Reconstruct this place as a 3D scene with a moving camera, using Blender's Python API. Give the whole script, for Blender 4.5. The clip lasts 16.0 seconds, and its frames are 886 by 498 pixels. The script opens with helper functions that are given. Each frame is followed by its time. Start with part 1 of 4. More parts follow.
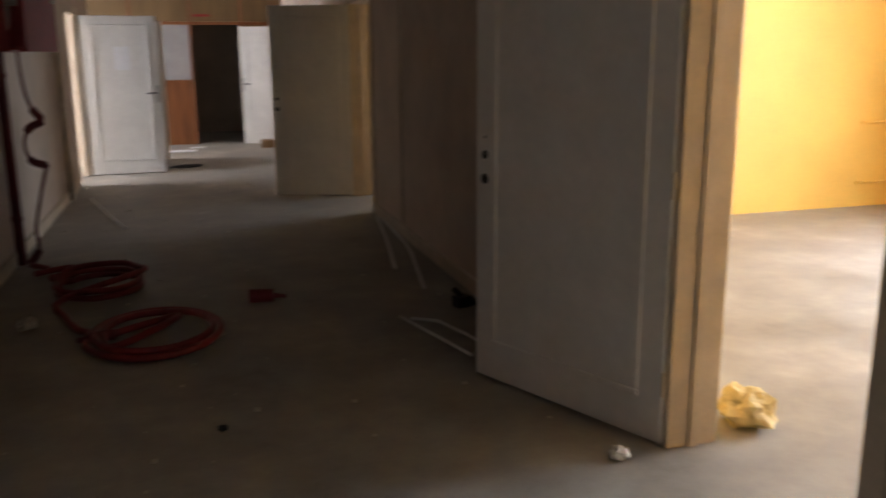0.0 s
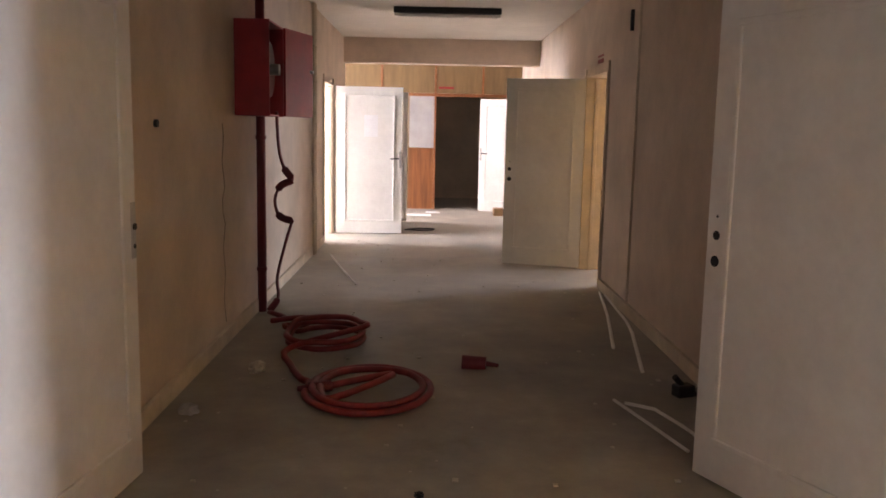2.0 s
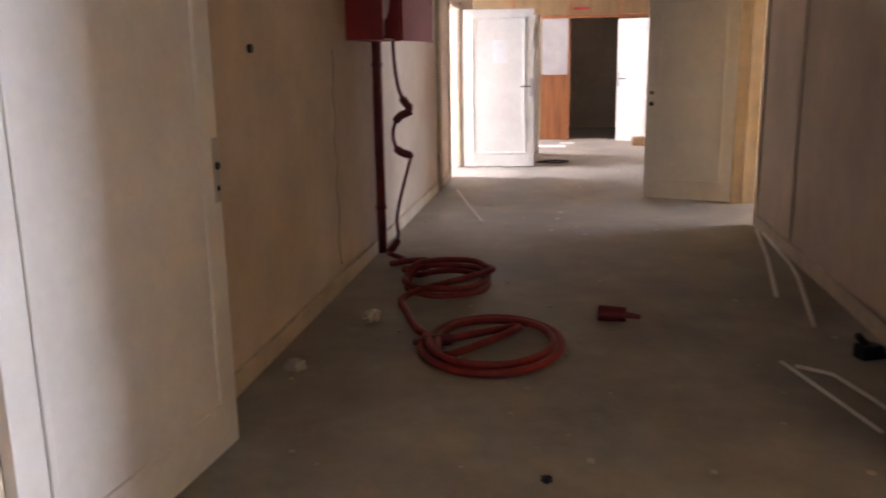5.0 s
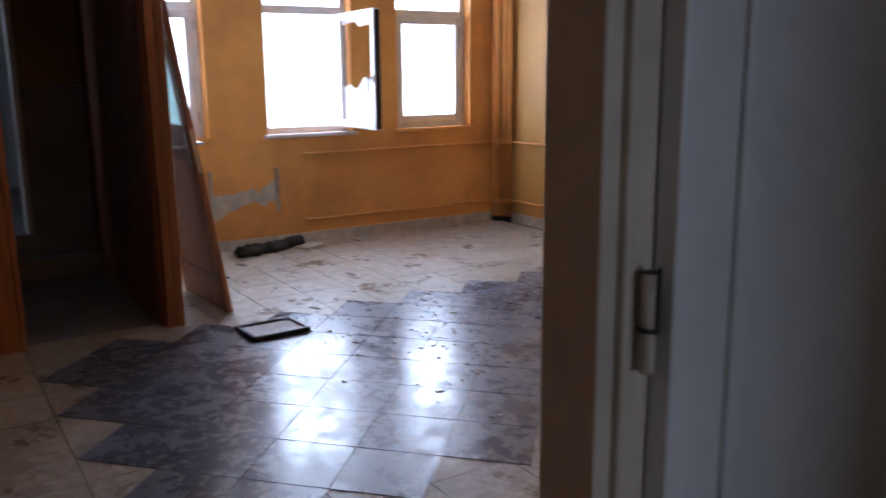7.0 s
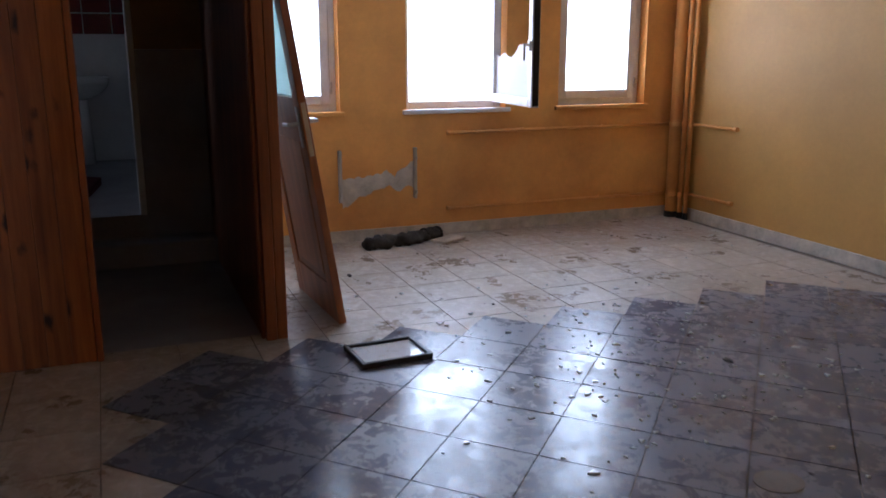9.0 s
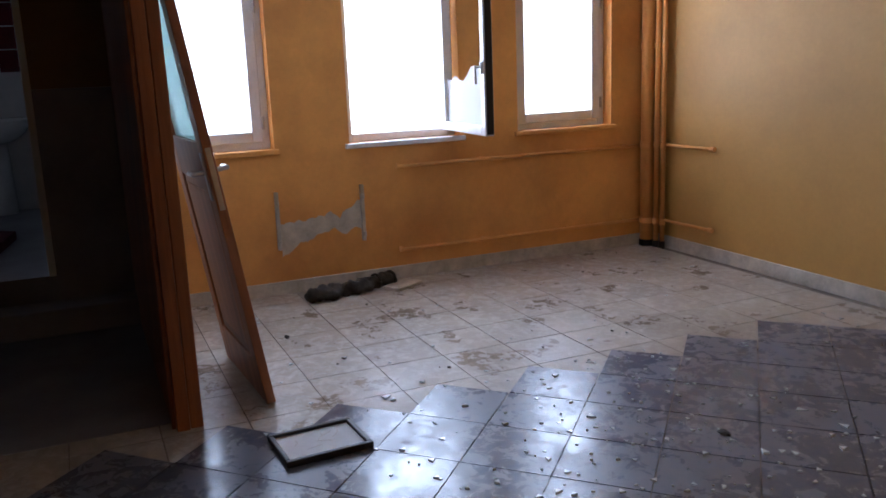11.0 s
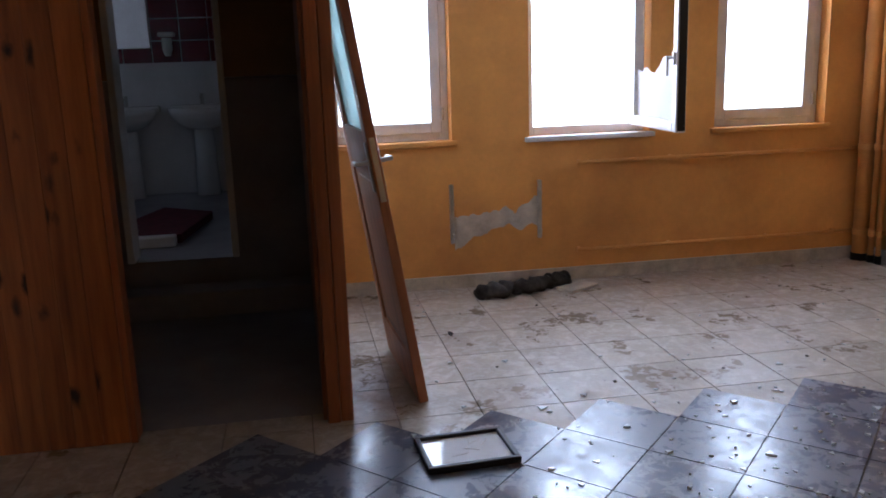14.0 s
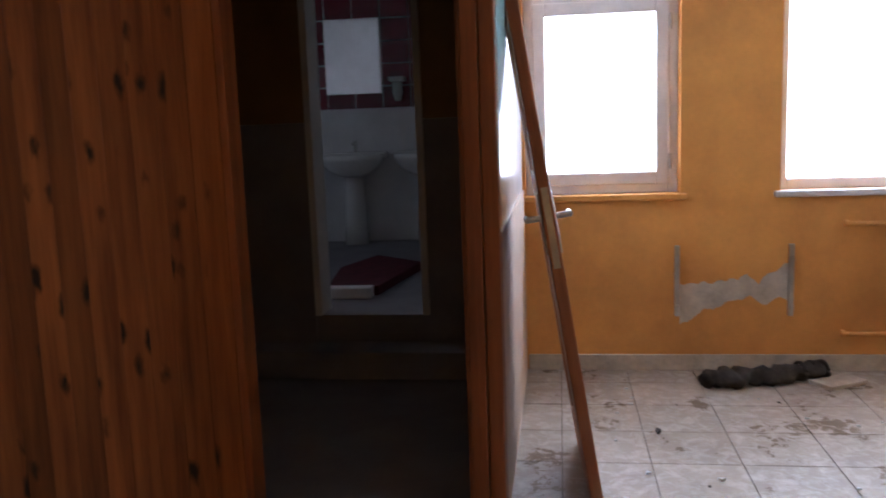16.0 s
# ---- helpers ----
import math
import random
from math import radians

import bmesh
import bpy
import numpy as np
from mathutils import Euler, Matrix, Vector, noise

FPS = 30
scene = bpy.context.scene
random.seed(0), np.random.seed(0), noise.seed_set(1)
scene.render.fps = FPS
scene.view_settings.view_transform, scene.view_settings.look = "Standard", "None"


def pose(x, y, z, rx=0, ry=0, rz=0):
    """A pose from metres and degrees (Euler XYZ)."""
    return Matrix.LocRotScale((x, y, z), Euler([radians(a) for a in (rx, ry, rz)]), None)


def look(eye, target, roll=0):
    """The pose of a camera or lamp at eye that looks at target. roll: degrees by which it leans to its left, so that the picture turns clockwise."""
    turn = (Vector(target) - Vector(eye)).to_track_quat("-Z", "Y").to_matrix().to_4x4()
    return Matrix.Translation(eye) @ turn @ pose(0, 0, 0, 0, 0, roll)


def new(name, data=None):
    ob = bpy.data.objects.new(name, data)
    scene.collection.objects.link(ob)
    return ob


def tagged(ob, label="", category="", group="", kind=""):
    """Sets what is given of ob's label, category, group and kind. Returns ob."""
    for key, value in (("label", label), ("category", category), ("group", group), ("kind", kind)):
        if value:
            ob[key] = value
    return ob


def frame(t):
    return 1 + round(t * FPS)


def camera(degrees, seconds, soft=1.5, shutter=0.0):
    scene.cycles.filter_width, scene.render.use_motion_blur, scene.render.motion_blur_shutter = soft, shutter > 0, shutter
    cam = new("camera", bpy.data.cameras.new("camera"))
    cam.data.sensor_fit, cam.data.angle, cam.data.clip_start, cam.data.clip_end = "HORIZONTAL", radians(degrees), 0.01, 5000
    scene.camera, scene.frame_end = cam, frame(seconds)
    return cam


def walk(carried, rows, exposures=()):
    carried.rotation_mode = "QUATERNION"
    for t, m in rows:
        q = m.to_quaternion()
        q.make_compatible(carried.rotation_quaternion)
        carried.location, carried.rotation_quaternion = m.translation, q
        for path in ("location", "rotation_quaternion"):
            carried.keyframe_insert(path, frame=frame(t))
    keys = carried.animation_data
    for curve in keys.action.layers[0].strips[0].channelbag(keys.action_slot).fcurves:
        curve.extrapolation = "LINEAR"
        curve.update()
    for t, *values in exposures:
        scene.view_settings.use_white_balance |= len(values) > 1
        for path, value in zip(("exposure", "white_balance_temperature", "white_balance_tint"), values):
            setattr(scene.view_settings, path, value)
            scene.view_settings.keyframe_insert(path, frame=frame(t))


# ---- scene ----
cam = camera(55.5, 16.0, 1.7, 0.4)
PATH = [
    (0, (1.343, -1.708, 1.501), (1.896, 0.163, 1.058), -0.4),
    (0.5, (1.43, -1.618, 1.481), (1.605, 0.324, 1.038), 0.3),
    (1, (1.412, -1.596, 1.492), (1.5, 0.368, 1.127), 1.3),
    (1.5, (1.411, -1.605, 1.498), (1.46, 0.371, 1.192), 1.2),
    (2, (1.412, -1.603, 1.487), (1.44, 0.377, 1.207), 1.2),
    (2.5, (1.416, -1.601, 1.482), (1.433, 0.375, 1.175), 1.6),
    (3, (1.428, -1.585, 1.48), (1.461, 0.388, 1.152), 1.8),
    (3.2, (1.437, -1.583, 1.48), (1.481, 0.388, 1.144), 1.8),
    (5.3, (1.428, -0.827, 1.423), (0.949, 1.065, 0.989), -2.5),
    (5.5, (1.406, -0.693, 1.44), (0.676, 1.127, 1.046), -1.5),
    (6.0, (1.287, -0.49, 1.462), (0.13, 1.087, 1.047), 0.8),
    (6.5, (0.995, -0.355, 1.454), (-0.339, 1.076, 1.038), 1.3),
    (7.0, (0.736, -0.179, 1.438), (-0.795, 1.041, 1.028), -0.5),
    (7.5, (0.547, 0.032, 1.446), (-1.157, 0.994, 1.034), -0.5),
    (8.0, (0.368, 0.167, 1.416), (-1.411, 0.962, 0.969), 0.3),
    (8.5, (0.194, 0.258, 1.397), (-1.518, 1.18, 0.925), 1.1),
    (9, (-0.107, 0.444, 1.389), (-1.827, 1.35, 0.922), 0.0),
    (9.5, (-0.275, 0.615, 1.439), (-2.004, 1.543, 1.056), -0.5),
    (9.7, (-0.34, 0.651, 1.421), (-2.054, 1.616, 1.059), -0.7),
    (11.8, (-0.665, 0.958, 1.409), (-2.369, 1.906, 0.96), -2.8),
    (12, (-0.678, 0.95, 1.396), (-2.385, 1.892, 0.95), -2.6),
    (12.5, (-0.683, 0.962, 1.396), (-2.425, 1.841, 0.956), -2.9),
    (13, (-0.697, 0.949, 1.42), (-2.514, 1.666, 0.991), -2.8),
    (13.5, (-0.692, 0.972, 1.432), (-2.573, 1.511, 1.012), -2.7),
    (14, (-0.739, 1.089, 1.399), (-2.618, 1.624, 0.973), -1.9),
    (14.5, (-0.963, 1.204, 1.407), (-2.798, 1.864, 0.965), -1.1),
    (15, (-1.155, 1.282, 1.386), (-3.056, 1.768, 1.0), -1.8),
    (15.5, (-1.298, 1.377, 1.34), (-3.259, 1.589, 1.015), -2.2),
    (15.8, (-1.382, 1.466, 1.356), (-3.355, 1.497, 1.039), -1.9),
    (16, (-1.368, 1.51, 1.336), (-3.345, 1.442, 1.044), -2.1),
]
EXPOSURES = [(0.0, 0.25, 6700, 20), (0.4, 1.25, 6950, 26), (1.0, 1.7, 7000, 28), (1.5, 1.75, 7000, 28), (3.2, 1.75, 7000, 28), (5.5, 1.85, 6400, 26), (5.8, 1.3, 6100, 24), (6.2, 0.65, 5700, 22), (6.6, -0.4, 5500, 22), (7.0, -1.05, 5450, 21), (7.5, -1.4, 5400, 20), (9.0, -1.3, 5400, 20), (12.5, -1.42, 5400, 20), (14.0, -1.25, 5450, 20), (15.0, -1.15, 5500, 20), (16.0, -0.85, 5700, 21)]
walk(cam, [(t, look(eye, target, roll)) for t, eye, target, roll in PATH], EXPOSURES)

# the left room stands turned by six degrees to the corridor
TURN = Matrix.Translation((-0.207, 0.532, 0)) @ Matrix.Rotation(radians(-6.083), 4, "Z") @ Matrix.Translation((0.2, -0.5, 0))


def turned(before):
    """Turns all that was built since into the left room's direction."""
    for ob in scene.collection.all_objects:
        if ob not in before and ob.parent is None:
            ob.matrix_basis = TURN @ ob.matrix_basis


# ---- light ----
world = bpy.data.worlds.new("world")
scene.world = world
world.use_nodes = True
wn = world.node_tree
sky = wn.nodes.new("ShaderNodeTexSky")
sky.sky_type, sky.sun_disc = "NISHITA", False
sky.sun_elevation, sky.sun_rotation = radians(38), radians(250)
sky.dust_density, sky.air_density = 5.0, 1.2
wn.links.new(sky.outputs[0], wn.nodes["Background"].inputs[0])
wn.nodes["Background"].inputs[1].default_value = 0.15

sun = new("sun", bpy.data.lights.new("sun", "SUN"))
sun.data.energy, sun.data.angle, sun.data.color = 0.9, radians(20), (1, 0.96, 0.9)
sun.matrix_world = look((-20, 8, 20), (0, 0, 0))


def window_or_fill_light(name, eye, target, w, h, power, colour=(0.74, 0.88, 1.0)):
    """Daylight that comes in through a window's opening, or an added fill without one."""
    lamp = new(name, bpy.data.lights.new(name, "AREA"))
    lamp.data.shape, lamp.data.size, lamp.data.size_y = "RECTANGLE", w, h
    lamp.data.energy, lamp.data.color = power, colour
    lamp.matrix_world = look(eye, target)
    return lamp


WIN = [(1.17, 1.965), (2.46, 3.26), (3.71, 4.5)]      # the three windows of the left room, along y
before = set(scene.collection.all_objects)
for a, b in WIN:
    window_or_fill_light("window_daylight", (-6.27, (a + b) / 2, 1.78), (0, (a + b) / 2, 1.4), b - a, 1.7, 95)
window_or_fill_light("window_daylight", (-7.5, -2.08, 1.85), (-7.9, 0.5, 1.2), 0.7, 0.6, 1.0)
turned(before)
window_or_fill_light("window_daylight", (8.35, 1.7, 1.7), (3, 2.1, 1.1), 2.4, 1.5, 400)
window_or_fill_light("window_daylight", (7.4, 8.0, 1.7), (3, 7.4, 1.2), 2.0, 1.5, 75)
window_or_fill_light("window_daylight", (-4.4, 9.4, 1.7), (0, 9.8, 1.2), 2.0, 1.5, 270)
window_or_fill_light("window_daylight", (-2.4, 13.2, 1.7), (1.5, 13.2, 0.6), 1.2, 1.4, 60)
# fill lamp added at the closed corridor end; wall_back has no window
window_or_fill_light("window_daylight", (1.4, -6.3, 1.7), (1.5, 2, 1.0), 2.0, 1.5, 5)


# ---- materials ----
def mat(name, colour, rough=0.6, metal=0.0, var=0.12, scale=3.0, grain=60.0, bump=0.15, dark=None, stain=0.0, spec=0.5, random_tone=0.0, stretch=None, world_space=False, dust=None):
    """A surface with broad stains, fine grain and relief."""
    m = bpy.data.materials.new(name)
    m.use_nodes = True
    t, L = m.node_tree, m.node_tree.links
    b = t.nodes["Principled BSDF"]
    b.inputs["Roughness"].default_value, b.inputs["Metallic"].default_value = rough, metal
    b.inputs["Specular IOR Level"].default_value = spec
    co = t.nodes.new("ShaderNodeTexCoord")
    src = co.outputs["Object"]
    if world_space:
        src = t.nodes.new("ShaderNodeNewGeometry").outputs["Position"]
    elif random_tone:
        shift, far = t.nodes.new("ShaderNodeObjectInfo"), t.nodes.new("ShaderNodeVectorMath")
        far.operation = "MULTIPLY_ADD"
        far.inputs[1].default_value = (37.0, 53.0, 71.0)
        L.new(shift.outputs["Random"], far.inputs[0])
        L.new(src, far.inputs[2])
        src = far.outputs[0]
    if stretch:
        mp = t.nodes.new("ShaderNodeMapping")
        mp.inputs["Scale"].default_value = stretch
        L.new(src, mp.inputs[0])
        src = mp.outputs[0]
    big = t.nodes.new("ShaderNodeTexNoise")
    big.inputs["Scale"].default_value, big.inputs["Detail"].default_value, big.inputs["Roughness"].default_value = scale, 6, 0.65
    small = t.nodes.new("ShaderNodeTexNoise")
    small.inputs["Scale"].default_value, small.inputs["Detail"].default_value = grain, 4
    L.new(src, big.inputs["Vector"])
    L.new(src, small.inputs["Vector"])
    d = dark or tuple(c * (1 - 2.2 * var) for c in colour)
    li = tuple(min(1, c * (1 + var)) for c in colour)
    ramp = t.nodes.new("ShaderNodeMapRange")
    ramp.inputs["From Min"].default_value, ramp.inputs["From Max"].default_value = 0.3, 0.68
    L.new(big.outputs[0], ramp.inputs[0])
    mix = t.nodes.new("ShaderNodeMix")
    mix.data_type = "RGBA"
    mix.inputs["A"].default_value, mix.inputs["B"].default_value = (*d, 1), (*li, 1)
    L.new(ramp.outputs[0], mix.inputs["Factor"])
    out = mix.outputs["Result"]
    g = t.nodes.new("ShaderNodeMix")
    g.data_type, g.blend_type = "RGBA", "MULTIPLY"
    g.inputs["Factor"].default_value = 0.3
    L.new(out, g.inputs["A"])
    L.new(small.outputs["Color"], g.inputs["B"])
    gr = t.nodes.new("ShaderNodeMapRange")
    gr.inputs["To Min"].default_value, gr.inputs["To Max"].default_value = 0.75, 1.2
    L.new(small.outputs[0], gr.inputs[0])
    L.new(gr.outputs[0], g.inputs["B"])
    out = g.outputs["Result"]
    if random_tone:
        oi = t.nodes.new("ShaderNodeObjectInfo")
        hs = t.nodes.new("ShaderNodeHueSaturation")
        mr = t.nodes.new("ShaderNodeMapRange")
        mr.inputs["To Min"].default_value, mr.inputs["To Max"].default_value = 1 - random_tone, 1 + random_tone
        L.new(oi.outputs["Random"], mr.inputs[0])
        L.new(mr.outputs[0], hs.inputs["Value"])
        L.new(out, hs.inputs["Color"])
        out = hs.outputs[0]
    if dust:
        dn, dm, dx = t.nodes.new("ShaderNodeTexNoise"), t.nodes.new("ShaderNodeMapRange"), t.nodes.new("ShaderNodeMix")
        dn.inputs["Scale"].default_value, dn.inputs["Detail"].default_value, dn.inputs["Roughness"].default_value, dn.inputs["Distortion"].default_value = dust[1], 9, 0.72, 0.6
        dm.inputs["From Min"].default_value, dm.inputs["From Max"].default_value, dm.inputs["To Max"].default_value = dust[2], dust[3], dust[4]
        dx.data_type = "RGBA"
        dx.inputs["B"].default_value = (*dust[0], 1)
        L.new(src, dn.inputs["Vector"])
        L.new(dn.outputs[0], dm.inputs[0])
        L.new(dm.outputs[0], dx.inputs["Factor"])
        L.new(out, dx.inputs["A"])
        out = dx.outputs["Result"]
    L.new(out, b.inputs["Base Color"])
    rr = t.nodes.new("ShaderNodeMapRange")
    rr.inputs["To Min"].default_value, rr.inputs["To Max"].default_value = max(0.02, rough - stain), min(1, rough + stain)
    rr.inputs["From Min"].default_value, rr.inputs["From Max"].default_value = 0.4, 0.6
    L.new(big.outputs[0], rr.inputs[0])
    if dust:
        ad = t.nodes.new("ShaderNodeMath")
        ad.operation, ad.use_clamp = "MULTIPLY_ADD", True
        ad.inputs[1].default_value = dust[5]
        L.new(dm.outputs[0], ad.inputs[0])
        L.new(rr.outputs[0], ad.inputs[2])
        L.new(ad.outputs[0], b.inputs["Roughness"])
    else:
        L.new(rr.outputs[0], b.inputs["Roughness"])
    bp = t.nodes.new("ShaderNodeBump")
    bp.inputs["Strength"].default_value, bp.inputs["Distance"].default_value = bump, 0.004
    L.new(small.outputs[0], bp.inputs["Height"])
    L.new(bp.outputs[0], b.inputs["Normal"])
    return m


def knotty(name, colour, dark, knots=True):
    """Stained pine: long vertical grain, some dark knots, each board its own tone."""
    m = mat(name, colour, rough=0.45, var=0.2, dark=dark, scale=2.2, grain=22, bump=0.12, random_tone=0.3, stretch=(7, 7, 0.45))
    t, L = m.node_tree, m.node_tree.links
    b = t.nodes["Principled BSDF"]
    if knots:
        co = t.nodes.new("ShaderNodeTexCoord")
        mp = t.nodes.new("ShaderNodeMapping")
        mp.inputs["Scale"].default_value = (0.0, 9.5, 4.4)
        oi, far = t.nodes.new("ShaderNodeObjectInfo"), t.nodes.new("ShaderNodeVectorMath")
        far.operation = "MULTIPLY_ADD"
        far.inputs[1].default_value = (0.0, 91.0, 47.0)
        L.new(oi.outputs["Random"], far.inputs[0])
        v = t.nodes.new("ShaderNodeTexVoronoi")
        v.inputs["Scale"].default_value = 1.0
        mr = t.nodes.new("ShaderNodeMapRange")
        mr.inputs["From Min"].default_value, mr.inputs["From Max"].default_value = 0.1, 0.24
        mx = t.nodes.new("ShaderNodeMix")
        mx.data_type = "RGBA"
        mx.inputs["A"].default_value = (0.02, 0.008, 0.004, 1)
        L.new(co.outputs["Object"], far.inputs[2])
        L.new(far.outputs[0], mp.inputs[0])
        ragged, bend = t.nodes.new("ShaderNodeTexNoise"), t.nodes.new("ShaderNodeVectorMath")
        ragged.inputs["Scale"].default_value = 4.0
        bend.operation = "MULTIPLY_ADD"
        bend.inputs[1].default_value = (0.28, 0.28, 0.28)
        L.new(mp.outputs[0], ragged.inputs["Vector"])
        L.new(ragged.outputs["Color"], bend.inputs[0])
        L.new(mp.outputs[0], bend.inputs[2])
        L.new(bend.outputs[0], v.inputs["Vector"])
        L.new(v.outputs["Distance"], mr.inputs[0])
        L.new(mr.outputs[0], mx.inputs["Factor"])
        L.new(b.inputs["Base Color"].links[0].from_socket, mx.inputs["B"])
        L.new(mx.outputs["Result"], b.inputs["Base Color"])
    return m


def glass(name, rough=0.0, colour=(1, 1, 1), cloudy=0.0):
    """A clear or cloudy pane."""
    m = bpy.data.materials.new(name)
    m.use_nodes = True
    t, L = m.node_tree, m.node_tree.links
    out = t.nodes["Material Output"]
    tr, gl, mx = t.nodes.new("ShaderNodeBsdfTransparent"), t.nodes.new("ShaderNodeBsdfGlossy"), t.nodes.new("ShaderNodeMixShader")
    tr.inputs[0].default_value = (*colour, 1)
    gl.inputs["Roughness"].default_value = rough
    mx.inputs[0].default_value = 0.08
    L.new(tr.outputs[0], mx.inputs[1])
    L.new(gl.outputs[0], mx.inputs[2])
    last = mx
    if cloudy:
        tl, df, m2, m3 = t.nodes.new("ShaderNodeBsdfTranslucent"), t.nodes.new("ShaderNodeBsdfDiffuse"), t.nodes.new("ShaderNodeMixShader"), t.nodes.new("ShaderNodeMixShader")
        m2.inputs[0].default_value, m3.inputs[0].default_value = 0.5, cloudy
        for n in (tl, df):
            n.inputs[0].default_value = (*[0.9 * c for c in colour], 1)
        L.new(tl.outputs[0], m2.inputs[1])
        L.new(df.outputs[0], m2.inputs[2])
        L.new(mx.outputs[0], m3.inputs[1])
        L.new(m2.outputs[0], m3.inputs[2])
        last = m3
    L.new(last.outputs[0], out.inputs[0])
    return m


M_CREAM = mat("cream_wall_paint", (0.66, 0.53, 0.42), 0.75, var=0.1, scale=1.3, grain=40)
M_CREAM_TRIM = mat("cream_trim_paint", (0.64, 0.53, 0.40), 0.6, var=0.1, scale=4)
M_ORANGE = mat("orange_wall_paint", (0.76, 0.37, 0.085), 0.6, var=0.13, scale=1.1, grain=35, dark=(0.55, 0.245, 0.06))
M_YELLOW = mat("yellow_wall_paint", (0.82, 0.50, 0.11), 0.6, var=0.06, scale=1.0, grain=35)
M_OCHRE_YELLOW = mat("dull_yellow_wall_paint", (0.52, 0.285, 0.066), 0.6, var=0.08, scale=1.0, grain=35)
M_CEIL = mat("white_ceiling_paint", (0.75, 0.72, 0.66), 0.85, var=0.05, scale=1.5)
M_SCREED = mat("worn_grey_floor", (0.36, 0.32, 0.27), 0.62, var=0.2, scale=1.6, grain=90, stain=0.12, bump=0.2)
M_DOOR = mat("white_door_paint", (0.76, 0.735, 0.69), 0.42, var=0.05, scale=2.5, grain=25, bump=0.05)
M_BLACK = mat("black_metal", (0.02, 0.02, 0.022), 0.45, 0.3, var=0.1)
M_STEEL = mat("dull_steel", (0.5, 0.49, 0.47), 0.35, 0.9, var=0.1, scale=8)
M_RED = mat("red_enamel", (0.33, 0.018, 0.022), 0.4, var=0.12, scale=5)
M_REDDARK = mat("dark_red_enamel", (0.16, 0.012, 0.016), 0.5, var=0.12, scale=5)
M_HOSE = mat("red_rubber_hose", (0.24, 0.022, 0.02), 0.5, var=0.2, scale=9)
M_WHITE = mat("white_plastic", (0.78, 0.76, 0.72), 0.45, var=0.06)
M_PVC = mat("white_window_plastic", (0.74, 0.72, 0.70), 0.35, var=0.07, scale=6, bump=0.03)
M_LIGHT_TILE = mat("dusty_beige_tile", (0.36, 0.315, 0.25), 0.42, var=0.22, scale=3.2, grain=55, stain=0.18, random_tone=0.08, dark=(0.22, 0.18, 0.13), world_space=True, dust=((0.6, 0.58, 0.53), 14.0, 0.46, 0.66, 0.65, 0.18))
M_DARK_TILE = mat("dark_blue_glazed_tile", (0.085, 0.10, 0.14), 0.16, var=0.2, scale=2.5, grain=60, stain=0.07, bump=0.03, random_tone=0.16, dark=(0.05, 0.055, 0.085), world_space=True, dust=((0.22, 0.215, 0.21), 13.0, 0.35, 0.75, 0.6, 0.5))
M_GROUT = mat("dirty_grout", (0.2, 0.17, 0.135), 0.9, var=0.2, scale=6)
M_PINE = knotty("stained_knotty_pine", (0.36, 0.128, 0.031), (0.14, 0.042, 0.012))
M_PINE_PLAIN = knotty("stained_pine_frame", (0.32, 0.115, 0.036), (0.17, 0.052, 0.018), False)
M_DOORWOOD = knotty("brown_door_wood", (0.30, 0.125, 0.05), (0.17, 0.06, 0.025), False)
M_PLYWOOD = mat("yellow_brown_panel", (0.2, 0.12, 0.05), 0.5, var=0.12, scale=2, stretch=(6, 6, 0.7))
M_PLASTER = mat("bare_plaster", (0.55, 0.50, 0.42), 0.9, var=0.15, scale=9)
M_RUG = mat("dirty_rolled_carpet", (0.055, 0.047, 0.04), 0.95, var=0.4, scale=14, grain=160, bump=0.6)
M_GREY = mat("grey_wall_paint", (0.36, 0.34, 0.33), 0.5, var=0.08)
M_INNER = mat("dark_grey_wall_paint", (0.27, 0.265, 0.285), 0.5, var=0.1)
M_OCHRE = mat("dull_ochre_wall_paint", (0.3, 0.19, 0.07), 0.6, var=0.1)
M_GLASS = glass("clear_glass")
M_CLOUDY = glass("whitened_glass", 0.1, (0.95, 0.97, 1.0), 0.65)
M_AQUA = glass("pale_aqua_glass", 0.1, (0.72, 0.88, 0.86), 0.7)
M_REDTILE = mat("dark_red_glazed_tile", (0.15, 0.012, 0.022), 0.15, var=0.15, random_tone=0.15)
M_WHITETILE = mat("white_glazed_tile", (0.72, 0.72, 0.72), 0.15, var=0.05)
M_CERAMIC = mat("white_ceramic", (0.8, 0.8, 0.78), 0.12, var=0.04)
M_MIRROR = mat("mirror_silver", (0.85, 0.87, 0.88), 0.03, 1.0, var=0.02, bump=0.0)
M_CLOTH = mat("dark_red_cloth", (0.12, 0.012, 0.02), 0.9, var=0.2, scale=12)
M_PAPER = mat("crumpled_paper", (0.72, 0.55, 0.25), 0.8, var=0.12, scale=20)
M_WHITEPAPER = mat("white_paper", (0.82, 0.82, 0.82), 0.8, var=0.05)
M_SHARD = mat("pale_glass_splinters", (0.72, 0.78, 0.78), 0.08, var=0.1)
M_GROUND = mat("pale_concrete_ground", (0.5, 0.5, 0.48), 0.9, var=0.1, scale=0.3)
M_CARD = mat("brown_cardboard", (0.35, 0.22, 0.12), 0.8, var=0.1)
M_MIRRORGLASS = mat("framed_glass", (0.7, 0.74, 0.76), 0.07, 0.0, var=0.05, bump=0.0)


